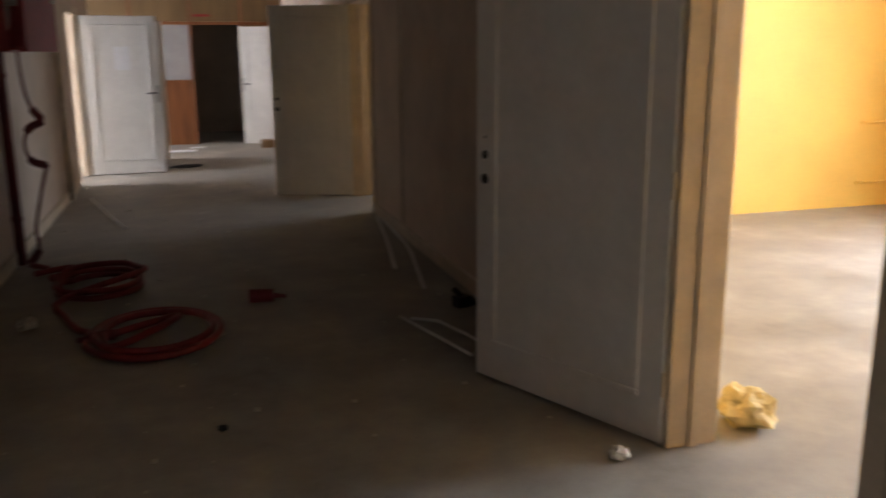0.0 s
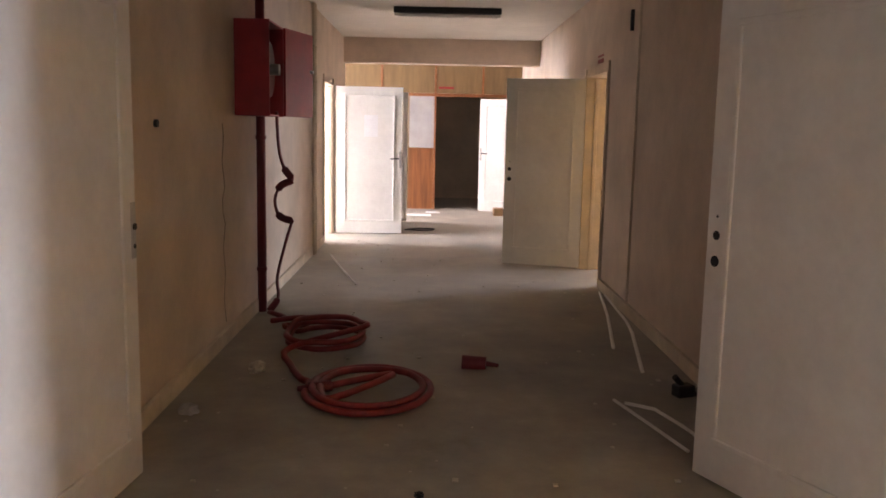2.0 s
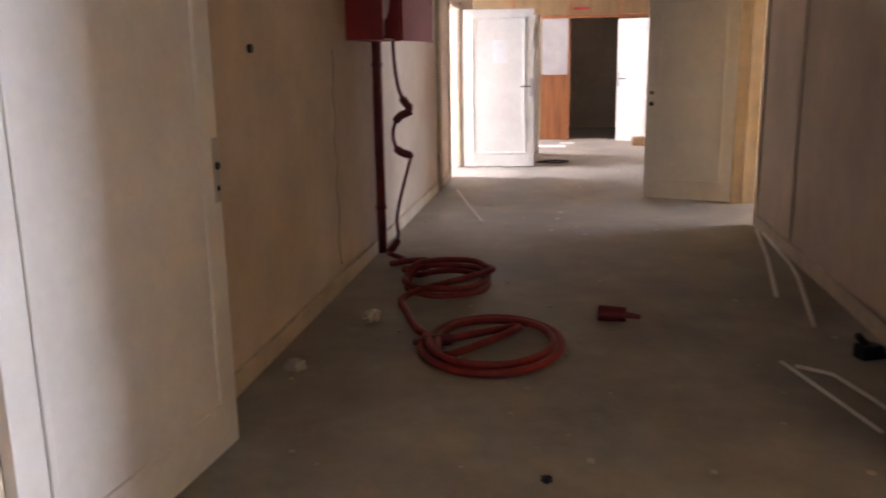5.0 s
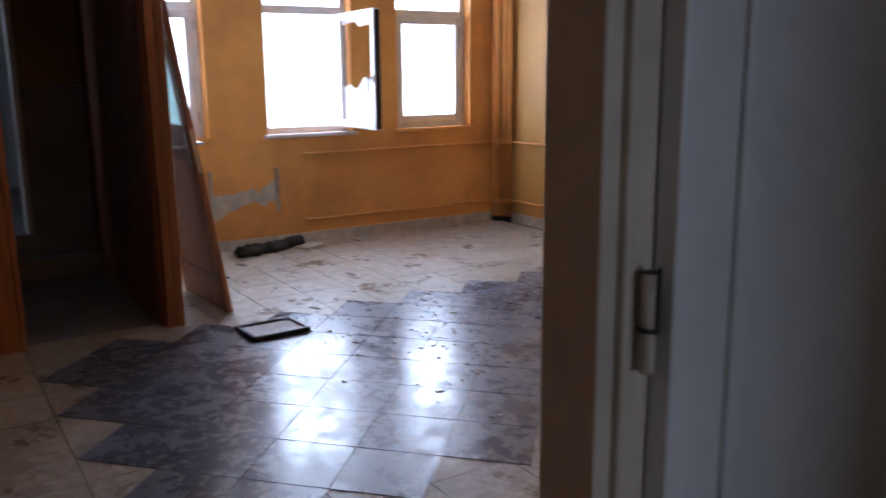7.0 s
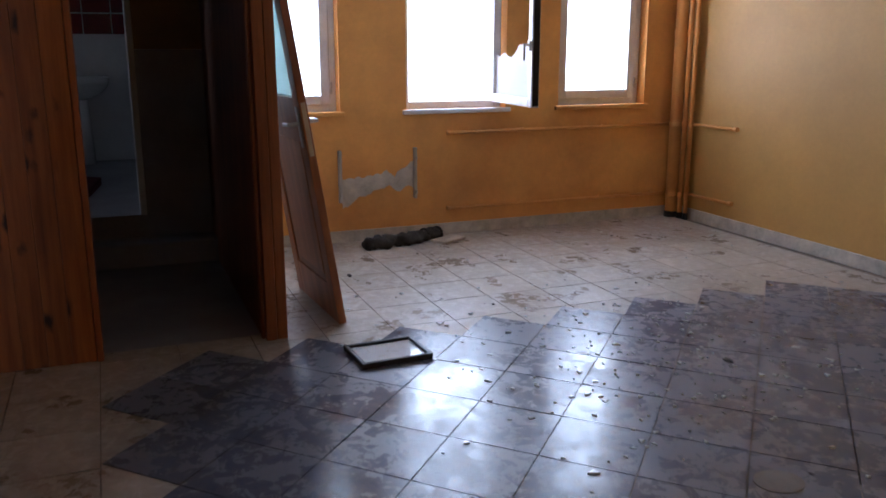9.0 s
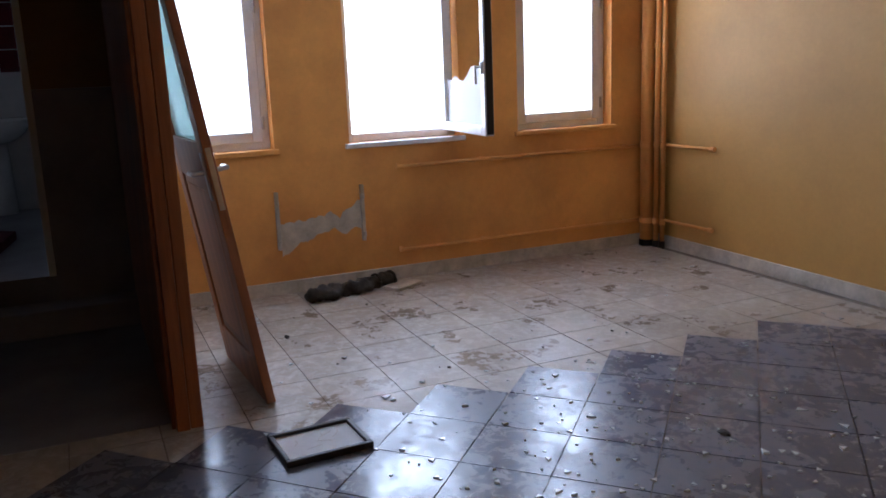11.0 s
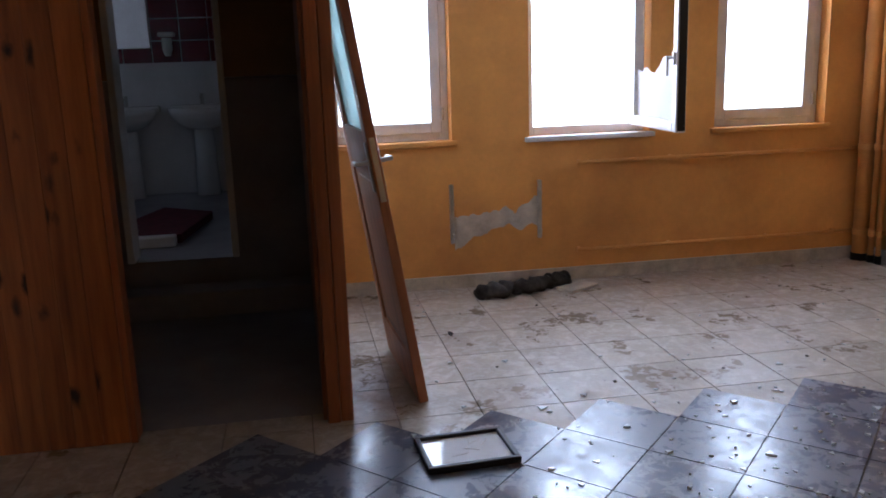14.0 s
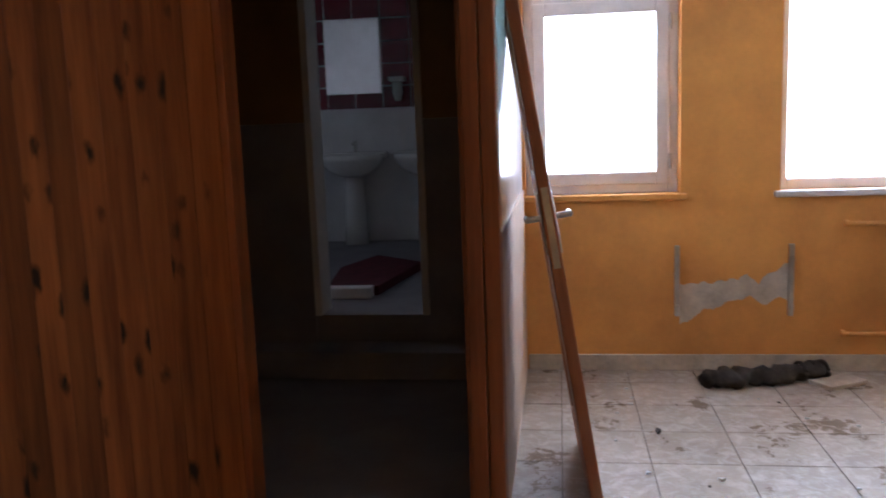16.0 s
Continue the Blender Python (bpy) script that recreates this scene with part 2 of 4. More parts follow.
# ---- mesh helpers ----
def box(bm, x0, x1, y0, y1, z0, z1, bevel=0.0):
    r = bmesh.ops.create_cube(bm, size=1.0)
    vs = r["verts"]
    for v in vs:
        v.co = Vector(((x0 + x1) / 2 + v.co.x * (x1 - x0), (y0 + y1) / 2 + v.co.y * (y1 - y0), (z0 + z1) / 2 + v.co.z * (z1 - z0)))
    if bevel:
        es = list({e for v in vs for e in v.link_edges})
        bmesh.ops.bevel(bm, geom=es, offset=bevel, segments=2, affect="EDGES", profile=0.5)
    return bm


def boxes(*specs, bevel=0.0):
    bm = bmesh.new()
    for s in specs:
        box(bm, *s, bevel=bevel)
    return bm


def cyl(bm, a, b, r, n=16, r2=None):
    a, b = Vector(a), Vector(b)
    q = (b - a).to_track_quat("Z", "Y").to_matrix().to_4x4()
    bmesh.ops.create_cone(bm, cap_ends=True, segments=n, radius1=r, radius2=r if r2 is None else r2, depth=(b - a).length, matrix=Matrix.Translation((a + b) / 2) @ q)
    return bm


def tube(bm, pts, rx, ry=None, n=10):
    """A bent tube through points; rx and ry are its half width and half height."""
    ry = ry or rx
    P = [Vector(p) for p in pts]
    rings = []
    for i, p in enumerate(P):
        d = (P[min(i + 1, len(P) - 1)] - P[max(i - 1, 0)]).normalized()
        up = Vector((0, 0, 1)) if abs(d.z) < 0.9 else Vector((0, 1, 0))
        s = d.cross(up).normalized()
        u = s.cross(d).normalized()
        rings.append([bm.verts.new(p + s * rx * math.cos(k * math.tau / n) + u * ry * math.sin(k * math.tau / n)) for k in range(n)])
    for a, b in zip(rings, rings[1:]):
        for k in range(n):
            bm.faces.new((a[k], a[(k + 1) % n], b[(k + 1) % n], b[k]))
    bm.faces.new(rings[0][::-1])
    bm.faces.new(rings[-1])
    return bm


def spline(pts, steps=8):
    P = [Vector(p) for p in pts]
    P = [P[0] * 2 - P[1]] + P + [P[-1] * 2 - P[-2]]
    out = []
    for i in range(1, len(P) - 2):
        a, b, c, d = P[i - 1:i + 3]
        for k in range(steps):
            t = k / steps
            out.append(0.5 * (2 * b + (c - a) * t + (2 * a - 5 * b + 4 * c - d) * t * t + (3 * b - a - 3 * c + d) * t ** 3))
    out.append(P[-2])
    return out


def slab(bm, outline, z0, z1):
    """An outline in x and y given thickness in z."""
    low = [bm.verts.new((x, y, z0)) for x, y in outline]
    top = [bm.verts.new((x, y, z1)) for x, y in outline]
    n = len(low)
    bm.faces.new(low[::-1])
    bm.faces.new(top)
    for i in range(n):
        bm.faces.new((low[i], low[(i + 1) % n], top[(i + 1) % n], top[i]))
    return bm


def mesh_of(name, bm, material, smooth=False):
    bmesh.ops.recalc_face_normals(bm, faces=bm.faces)
    me = bpy.data.meshes.new(name)
    bm.to_mesh(me)
    bm.free()
    me.materials.append(material)
    if smooth:
        for p in me.polygons:
            p.use_smooth = True
    return me


def part(name, bm, material, parent, label="", smooth=False):
    ob = new(name, mesh_of(name, bm, material, smooth))
    ob.parent = parent
    if label:
        ob["label"] = label
    return ob


def thing(name, label, category, at=None, group="", kind=""):
    ob = new(name)
    if at is not None:
        ob.matrix_world = at
    return tagged(ob, label, category, group, kind)


def solid(name, bm, material, label, category, kind="", group="", smooth=False, at=None):
    ob = new(name, mesh_of(name, bm, material, smooth))
    if at is not None:
        ob.matrix_world = at
    return tagged(ob, label, category, group, kind)


def structure(name, bm, material, label, category="wall"):
    return solid(name, bm, material, label, category, "structure")


# ---- structure: corridor ----
W, H = 3.05, 2.88
ROOM_W, ROOM_N, ROOM_S = -5.93, 4.88, -1.6
DOOR_H = 2.1
structure("floor_corridor", boxes((-0.06, W + 0.2, -6.6, 17.0, -0.2, 0)), M_SCREED, "worn grey dusty corridor floor", "floor")
structure("ceiling_corridor", boxes((0, W, -6.6, 17.0, H, H + 0.15)), M_CEIL, "white painted corridor ceiling", "ceiling")


def wall_along_y(name, x0, x1, y0, y1, holes, material, label):
    """A wall from y0 to y1 with door holes (a, b, height)."""
    bm, y = bmesh.new(), y0
    for a, b, h in holes:
        box(bm, x0, x1, y, a, 0, H)
        box(bm, x0, x1, a, b, h, H)
        y = b
    box(bm, x0, x1, y, y1, 0, H)
    return structure(name, bm, material, label)


LD = (-0.29, 0.665)       # left near doorway
RD = (-0.03, 1.0)        # right near doorway
FR = (6.42, 7.56)        # right far doorway
FL = (9.3, 10.32)        # left far doorway
wall_along_y("wall_left", -0.055, 0.0, -6.6, 12.0, [(*LD, DOOR_H), (*FL, DOOR_H)], M_CREAM, "cream painted corridor wall with doorways")
wall_along_y("wall_right", W, W + 0.1, -6.6, 17.0, [(*RD, DOOR_H), (*FR, DOOR_H)], M_CREAM, "cream painted corridor wall with doorways")
wall_along_y("wall_room_east", -0.1, -0.058, ROOM_S - 0.9, ROOM_N + 0.9, [(LD[0] - 0.08, LD[1] + 0.08, DOOR_H + 0.08)], M_ORANGE, "orange painted room wall beside the doorway")
wall_along_y("wall_right_room", W + 0.103, W + 0.2, -2.0, 5.2, [(*RD, DOOR_H)], M_YELLOW, "yellow painted room wall beside the doorway")
structure("wall_back", boxes((-0.1, W + 0.1, -6.75, -6.6, 0, H)), M_CREAM, "cream wall closing the corridor")
structure("beam", boxes((0, W, 11.75, 12.05, 2.5, H)), M_CREAM, "cream painted ceiling beam across the corridor", "beam")
structure("beam_near", boxes((0, W, 4.75, 5.0, 2.52, H)), M_CREAM, "cream painted ceiling beam across the corridor", "beam")
structure("baseboard_left", boxes((0, 0.026, LD[1] + 0.06, FL[0] - 0.06, 0, 0.1), (0, 0.026, FL[1] + 0.06, 12.0, 0, 0.1), bevel=0.004), M_CREAM_TRIM, "cream painted skirting board", "baseboard")
structure("baseboard_right", boxes((W - 0.026, W, RD[1] + 0.06, FR[0] - 0.06, 0, 0.1), (W - 0.026, W, FR[1] + 0.06, 14.0, 0, 0.1), bevel=0.004), M_CREAM_TRIM, "cream painted skirting board", "baseboard")


def door_frame(name, x0, x1, y0, y1, h, stops=True):
    """Painted lining and casings round a doorway in a wall along y."""
    fr = thing(name, "cream painted wooden door frame", "door frame", kind="structure")
    for y, s in ((y0, 1), (y1, -1)):
        a, b = sorted((y, y + s * 0.035))
        part("jamb", boxes((x0 - 0.012, x1 + 0.012, a, b, 0, h - 0.035), bevel=0.004), M_CREAM_TRIM, fr)
        for xa, xb in ((x0 - 0.024, x0 - 0.002), (x1 + 0.002, x1 + 0.024)):
            c, d = sorted((y - s * 0.06, y - s * 0.001))
            part("casing", boxes((xa, xb, c, d, 0, h + 0.06), bevel=0.005), M_CREAM_TRIM, fr)
        m = (x0 + x1) / 2
        if not stops:
            continue
        part("door_stop", boxes((m - 0.02, m + 0.02, *sorted((y + s * 0.036, y + s * 0.05)), 0, h - 0.05), bevel=0.003), M_CREAM_TRIM, fr)
    part("head", boxes((x0 - 0.012, x1 + 0.012, y0, y1, h - 0.034, h), bevel=0.004), M_CREAM_TRIM, fr)
    return fr


frame_1 = door_frame("door_frame_1", -0.05, 0.03, *LD, DOOR_H, False)
door_frame("door_frame_2", W, W + 0.2, *RD, DOOR_H)
door_frame("door_frame_3", W, W + 0.2, *FR, DOOR_H)
door_frame("door_frame_4", -0.055, 0.0, *FL, DOOR_H)


def panel_door(name, label, hinge, free, h, handle, paper=False, mirror=1):
    """A painted leaf with a beaded panel, standing open from hinge to free edge."""
    a, b = Vector((*hinge, 0)), Vector((*free, 0))
    w = (b - a).length
    d = thing(name, label, "door", pose(a.x, a.y, 0.012, 0, 0, math.degrees(math.atan2(b.y - a.y, b.x - a.x))), kind="structure")
    part("leaf", boxes((0, w, -0.02, 0.02, 0, h), bevel=0.004), M_DOOR, d)
    i = 0.11
    for s in (-1, 1):
        y0, y1 = sorted((s * 0.019, s * 0.031))
        for q in ((i, w - i, y0, y1, i + 0.06, i + 0.085), (i, w - i, y0, y1, h - i - 0.025, h - i), (i, i + 0.025, y0, y1, i + 0.0855, h - i - 0.0255), (w - i - 0.025, w - i, y0, y1, i + 0.0855, h - i - 0.0255)):
            part("bead", boxes(q, bevel=0.005), M_DOOR, d)
        if handle:
            y0, y1 = sorted((s * 0.02, s * 0.026))
            if handle == "holes":
                # black discs put in for the shade inside lock holes that aren't cut
                for z, r in ((0.95, 0.024), (1.06, 0.02), (1.14, 0.006)):
                    part("lock_hole", cyl(bmesh.new(), (w - 0.055, s * 0.018, z), (w - 0.055, s * 0.0212, z), r, 16), M_BLACK, d, "black disc for the shade in an empty lock hole")
                continue
            plate = part("handle_plate", boxes((w - 0.05, w - 0.012, y0, y1, 0.93, 1.16), bevel=0.002), M_STEEL, d, "worn steel lock plate")
            if handle == "lever":
                bm = cyl(bmesh.new(), (w - 0.055, s * 0.02, 1.06), (w - 0.055, s * 0.07, 1.06), 0.009, 10)
                cyl(bm, (w - 0.055, s * 0.065, 1.06), (w - 0.17, s * 0.065, 1.055), 0.009, 10)
                part("handle", bm, M_BLACK, plate, "black lever handle")
            else:
                part("keyhole", cyl(bmesh.new(), (w - 0.03, s * 0.022, 0.98), (w - 0.03, s * 0.029, 0.98), 0.01, 12), M_BLACK, plate)
                part("keyhole", cyl(bmesh.new(), (w - 0.03, s * 0.022, 1.06), (w - 0.03, s * 0.032, 1.06), 0.014, 12), M_BLACK, plate)
    part("lock_strip", boxes((w - 0.001, w + 0.002, -0.011, 0.011, 0.93, 1.15)), M_BLACK, d, "dark lock strip in the door edge")
    for z in (0.25, h / 2, h - 0.25):
        part("hinge", cyl(bmesh.new(), (-0.008, 0.022 * mirror, z - 0.05), (-0.008, 0.022 * mirror, z + 0.05), 0.008, 10), M_CREAM_TRIM, d)
    if paper:
        s = -1
        part("notice", boxes((w * 0.42, w * 0.42 + 0.19, -0.0225, -0.0205, 1.36, 1.66)), M_WHITEPAPER, d, "crumpled white paper notice")
    return d


panel_door("door_1", "open white panelled door with black lock", (0.072, 0.722), (0.18, 1.845), 2.05, "plate")
panel_door("door_2", "open white panelled door without handle", (W - 0.01, 1.0), (2.605, 1.955), 2.05, "holes")
panel_door("door_3", "open white panelled door, farther along", (W - 0.01, 7.55), (2.22, 7.84), 2.05, "holes")
panel_door("door_4", "open white panelled door with a paper notice", (0.05, 10.31), (0.98, 10.36), 2.05, "lever", True)

# butt hinge between the door and its casing
butt = part("hinge", cyl(bmesh.new(), (0.072, 0.694, 1.108), (0.072, 0.694, 1.18), 0.011, 14), M_CREAM_TRIM, frame_1, "cream painted butt hinge with thin dark edges", smooth=True)
part("pin_cap", cyl(bmesh.new(), (0.072, 0.694, 1.181), (0.072, 0.694, 1.183), 0.011, 14), M_BLACK, butt, "dark pin end")
part("washer", cyl(bmesh.new(), (0.072, 0.694, 1.102), (0.072, 0.694, 1.107), 0.0145, 14), M_BLACK, butt, "dark washer")
part("lower_barrel", cyl(bmesh.new(), (0.072, 0.694, 1.045), (0.072, 0.694, 1.101), 0.01, 14), M_CREAM_TRIM, butt, smooth=True)
part("flap", boxes((0.0598, 0.061, 0.69, 0.694, 1.1, 1.183)), M_BLACK, butt, "dark edge of the hinge flap")
part("flap", boxes((0.0845, 0.0857, 0.692, 0.7, 1.1, 1.19)), M_BLACK, butt, "dark edge of the hinge flap")

# ---- structure: left room ----
structure("floor_left_room", boxes((ROOM_W - 0.5, -0.061, ROOM_S - 1.0, ROOM_N + 0.9, -0.2, -0.012)), M_GROUT, "dirty grout bed under the tiles", "floor")
structure("threshold", boxes((-0.13, 0.0, LD[0] + 0.036, LD[1] - 0.036, -0.01, 0.004)), M_SCREED, "worn grey threshold", "floor")
structure("ceiling_left_room", boxes((ROOM_W - 0.6, -0.056, ROOM_S - 1.0, ROOM_N + 0.9, H, H + 0.15)), M_CEIL, "white painted room ceiling", "ceiling")
before = set(scene.collection.all_objects)
bm, y = bmesh.new(), 1.1
Z0, Z1 = 0.94, 2.62
for a, b in WIN:
    box(bm, ROOM_W - 0.3, ROOM_W, y, a, 0, H)
    box(bm, ROOM_W - 0.3, ROOM_W, a, b, 0, Z0)
    box(bm, ROOM_W - 0.3, ROOM_W, a, b, Z1, H)
    y = b
box(bm, ROOM_W - 0.3, ROOM_W, y, ROOM_N + 0.2, 0, H)
structure("wall_windows", bm, M_ORANGE, "stained orange wall with three window openings")
structure("wall_north", boxes((ROOM_W, -0.61, ROOM_N, ROOM_N + 0.2, 0, H)), M_OCHRE_YELLOW, "yellow painted room wall")
structure("wall_south", boxes((ROOM_W, 0.12, ROOM_S - 0.2, ROOM_S, 0, H)), M_ORANGE, "orange painted room wall")
structure("baseboard_room", boxes((ROOM_W, ROOM_W + 0.015, 1.17, ROOM_N - 0.016, -0.01, 0.085), (ROOM_W, -0.6, ROOM_N - 0.015, ROOM_N, -0.01, 0.085), bevel=0.003), M_PLASTER, "dusty pale stone skirting", "baseboard")


def window(i, a, b, sash_open):
    """A plastic window with a fixed upper light and a lower sash."""
    x = ROOM_W - 0.17
    w = thing("window_%d" % i, "white plastic window with open broken sash" if sash_open else "white plastic window with closed sash", "window", kind="structure")
    f = 0.055
    zt = 1.93
    for q in ((x, x + 0.07, a, a + f, Z0, Z1), (x, x + 0.07, b - f, b, Z0, Z1), (x, x + 0.07, a + f, b - f, Z0, Z0 + f), (x, x + 0.07, a + f, b - f, Z1 - f, Z1), (x, x + 0.07, a + f, b - f, zt, zt + 0.07)):
        part("window_frame", boxes(q, bevel=0.006), M_PVC, w)
    g = part("pane", boxes((x + 0.03, x + 0.036, a + f, b - f, zt + 0.07, Z1 - f)), M_GLASS, w)
    g.visible_shadow = False
    part("window_sill", boxes((ROOM_W - 0.03, ROOM_W + 0.03, a - 0.03, b + 0.03, Z0 - 0.03, Z0 + 0.003), bevel=0.006), M_ORANGE if not sash_open else M_PVC, w, "painted sill")
    s = 0.06 if sash_open else 0.068
    y0, y1, z0, z1 = a + f - 0.01, b - f + 0.01, Z0 + f - 0.01, zt + 0.01
    wd = y1 - y0
    if not sash_open:
        sash = part("sash", boxes((x + 0.02, x + 0.085, y0, y0 + s, z0, z1), (x + 0.02, x + 0.085, y1 - s, y1, z0, z1), (x + 0.02, x + 0.085, y0 + s, y1 - s, z0, z0 + s), (x + 0.02, x + 0.085, y0 + s, y1 - s, z1 - s, z1), bevel=0.006), M_PVC, w)
        g = part("pane", boxes((x + 0.04, x + 0.046, y0 + s, y1 - s, z0 + s, z1 - s)), M_GLASS, sash)
        g.visible_shadow = False
        for z in (z0 + 0.12, z1 - 0.12):
            part("hinge", cyl(bmesh.new(), (x + 0.09, y1 + 0.004, z - 0.04), (x + 0.09, y1 + 0.004, z + 0.04), 0.009, 8), M_STEEL, sash)
    else:
        wd += 0.07
        sash = new("sash", mesh_of("sash", boxes((0, s, -0.03, 0.03, z0, z1), (wd - s, wd, -0.03, 0.03, z0, z1), (s, wd - s, -0.03, 0.03, z0, z0 + s), (s, wd - s, -0.03, 0.03, z1 - s, z1), bevel=0.006), M_PVC))
        sash.parent = w
        sash.matrix_basis = pose(x + 0.085, y1 - 0.02, 0, 0, 0, -4)
        rnd = random.Random(4)
        bm = bmesh.new()
        n = 9
        zc = z0 + 0.37

        def pane_piece(pts):
            for yy in (-0.003, 0.003):
                bm.faces.new([bm.verts.new((p, yy, q)) for p, q in pts])
        xs = [s + (wd - 2 * s) * k / n for k in range(n + 1)]
        tops = [zc + rnd.uniform(-0.05, 0.06) for _ in xs]
        lows = [z1 - s - rnd.uniform(0.015, 0.07) for _ in xs]
        for k in range(n):
            pane_piece([(xs[k], z0 + s), (xs[k + 1], z0 + s), (xs[k + 1], tops[k + 1]), (xs[k], tops[k])])
            pane_piece([(xs[k], lows[k]), (xs[k + 1], lows[k + 1]), (xs[k + 1], z1 - s), (xs[k], z1 - s)])
        side = [(wd - s - rnd.uniform(0.02, 0.06), z0 + s + (z1 - z0 - 2 * s) * k / 9) for k in range(10)]
        for k in range(9):
            pane_piece([side[k], (wd - s, side[k][1]), (wd - s, side[k + 1][1]), side[k + 1]])
        part("broken_pane", bm, M_CLOUDY, sash, "jagged remains of a whitened pane")
        bm = boxes((wd - 0.04, wd - 0.015, -0.045, -0.03, 1.36, 1.43), bevel=0.003)
        cyl(bm, (wd - 0.028, -0.04, 1.4), (wd - 0.028, -0.075, 1.4), 0.009, 8)
        box(bm, wd - 0.04, wd - 0.018, -0.085, -0.07, 1.3, 1.41, bevel=0.004)
        part("handle", bm, M_WHITE, sash, "white window handle")
        part("edge_strip", boxes((wd, wd + 0.004, -0.02, 0.024, z0 + 0.01, z1 - 0.01)), M_BLACK, sash, "black strip along the sash edge")
    # thin security bars outside
    for k in range(2 if sash_open else 0):
        yy = a + (b - a) * (k * 0.2 + 0.35)
        part("bar", cyl(bmesh.new(), (ROOM_W - 0.27, yy, Z0), (ROOM_W - 0.27, yy, Z1), 0.0025, 6), M_PVC, w, "thin pale outside bar")
    return w


for i, (a, b) in enumerate(WIN):
    window(i + 1, a, b, i == 1)

# ---- structure: timber-clad cubicle ----
CX, CY0, CY1, SIDE = -4.01, 0.325, 1.06, 1.165
structure("wall_cubicle_front", boxes((CX - 0.1, CX - 0.022, ROOM_S, CY0 - 0.03, 0, H), (CX - 0.1, CX - 0.022, CY0 - 0.03, SIDE - 0.02, 2.14, H)), M_PINE_PLAIN, "timber stud wall behind the cladding")
clad = thing("wall_cladding", "reddish knotty pine boards on the cubicle wall", "cladding", kind="structure")
structure("wall_cubicle_side", boxes((ROOM_W, CX - 0.1, SIDE - 0.08, SIDE - 0.004, 0, 0.98)), M_CREAM, "pinkish cream cubicle side wall")
structure("wall_cubicle_lining", boxes((ROOM_W, CX - 0.112, SIDE - 0.115, SIDE - 0.081, 0, H)), M_PINE_PLAIN, "dark stained timber lining inside the cubicle")
structure("wall_cubicle_side_upper", boxes((ROOM_W, CX - 0.1, SIDE - 0.07, SIDE - 0.012, 0.98, H)), M_WHITETILE, "glossy white cubicle side panel")
cf = thing("door_frame_5", "reddish stained pine door frame of the cubicle", "door frame", kind="structure")
part("post", boxes((CX - 0.11, CX + 0.012, CY1, CY1 + 0.052, 0, 2.18), bevel=0.004), M_PINE_PLAIN, cf)
part("post", boxes((CX - 0.105, CX + 0.004, CY1 + 0.054, SIDE, 0, 2.18), bevel=0.006), M_PINE_PLAIN, cf)
part("post", boxes((CX - 0.1, CX + 0.006, CY0 - 0.028, CY0, 0, 2.1), bevel=0.004), M_PINE_PLAIN, cf)
part("head", boxes((CX - 0.1, CX + 0.006, CY0 - 0.028, CY1, 2.1, 2.16), bevel=0.004), M_PINE_PLAIN, cf)
part("door_stop", boxes((CX - 0.06, CX - 0.03, CY1 - 0.016, CY1 - 0.001, 0, 2.1), bevel=0.003), M_PINE_PLAIN, cf)

structure("floor_cubicle", boxes((ROOM_W + 0.2, CX - 0.1, ROOM_S, SIDE - 0.116, -0.011, 0.001)), M_INNER, "dark grey worn cubicle floor", "floor")

# ---- structure: wash room behind the cubicle ----
BX, BF = -9.0, 0.3
IN0, IN1 = -0.02, 0.63
structure("wall_inner_lower", boxes((-6.13, -5.95, ROOM_S, IN0, 0, 1.37), (-6.13, -5.95, IN1, 1.084, 0, 1.37)), M_INNER, "grey painted lower inner wall")
structure("wall_inner_upper", boxes((-6.13, -5.947, ROOM_S, IN0, 1.374, H), (-6.13, -5.947, IN1, 1.084, 1.374, H), (-6.13, -5.947, IN0, IN1, 2.35, H)), M_OCHRE, "ochre painted upper inner wall")
structure("wall_wash_front", boxes((-6.14, -6.133, -2.0, IN0, BF, H), (-6.14, -6.133, IN1, 1.0, BF, H), (-6.14, -6.133, IN0, IN1, 2.36, H)), M_WHITETILE, "white tiled wash room wall")
structure("wall_wash_back", boxes((BX - 0.15, BX, -2.0, 1.1, 0, H)), M_WHITETILE, "white tiled wash room wall")
structure("wall_wash_side_1", boxes((BX, -6.13, 1.0, 1.08, 0, H)), M_WHITETILE, "white tiled wash room wall")
structure("wall_wash_side_2", boxes((BX, -7.9, -2.1, -2.0, 0, H), (-7.1, -6.13, -2.1, -2.0, 0, H), (-7.9, -7.1, -2.1, -2.0, 0, 1.5), (-7.9, -7.1, -2.1, -2.0, 2.2, H)), M_WHITETILE, "white tiled wash room wall")
structure("ceiling_wash", boxes((BX, -6.13, -2.0, 1.0, H - 0.03, H + 0.1)), M_CEIL, "white wash room ceiling", "ceiling")
structure("floor_wash", boxes((BX, -5.96, -2.0, 1.0, 0.0, BF)), M_INNER, "raised grey wash room floor", "floor")
structure("step", boxes((-5.955, -5.72, -0.35, 1.08, -0.01, 0.15), bevel=0.008), M_INNER, "grey step to the wash room", "step")
wash_door = thing("door_frame_6", "pale painted frame of the wash room doorway", "door frame", kind="structure")
for y in (IN0, IN1 - 0.04):
    part("jamb", boxes((-6.14, -5.935, y, y + 0.04, BF, 2.31), bevel=0.004), M_DOOR, wash_door)
part("head", boxes((-6.14, -5.935, IN0, IN1, 2.312, 2.35), bevel=0.004), M_DOOR, wash_door)
wall_mirror = thing("wall_mirror", "plain rectangular mirror on dark red tiles", "mirror")
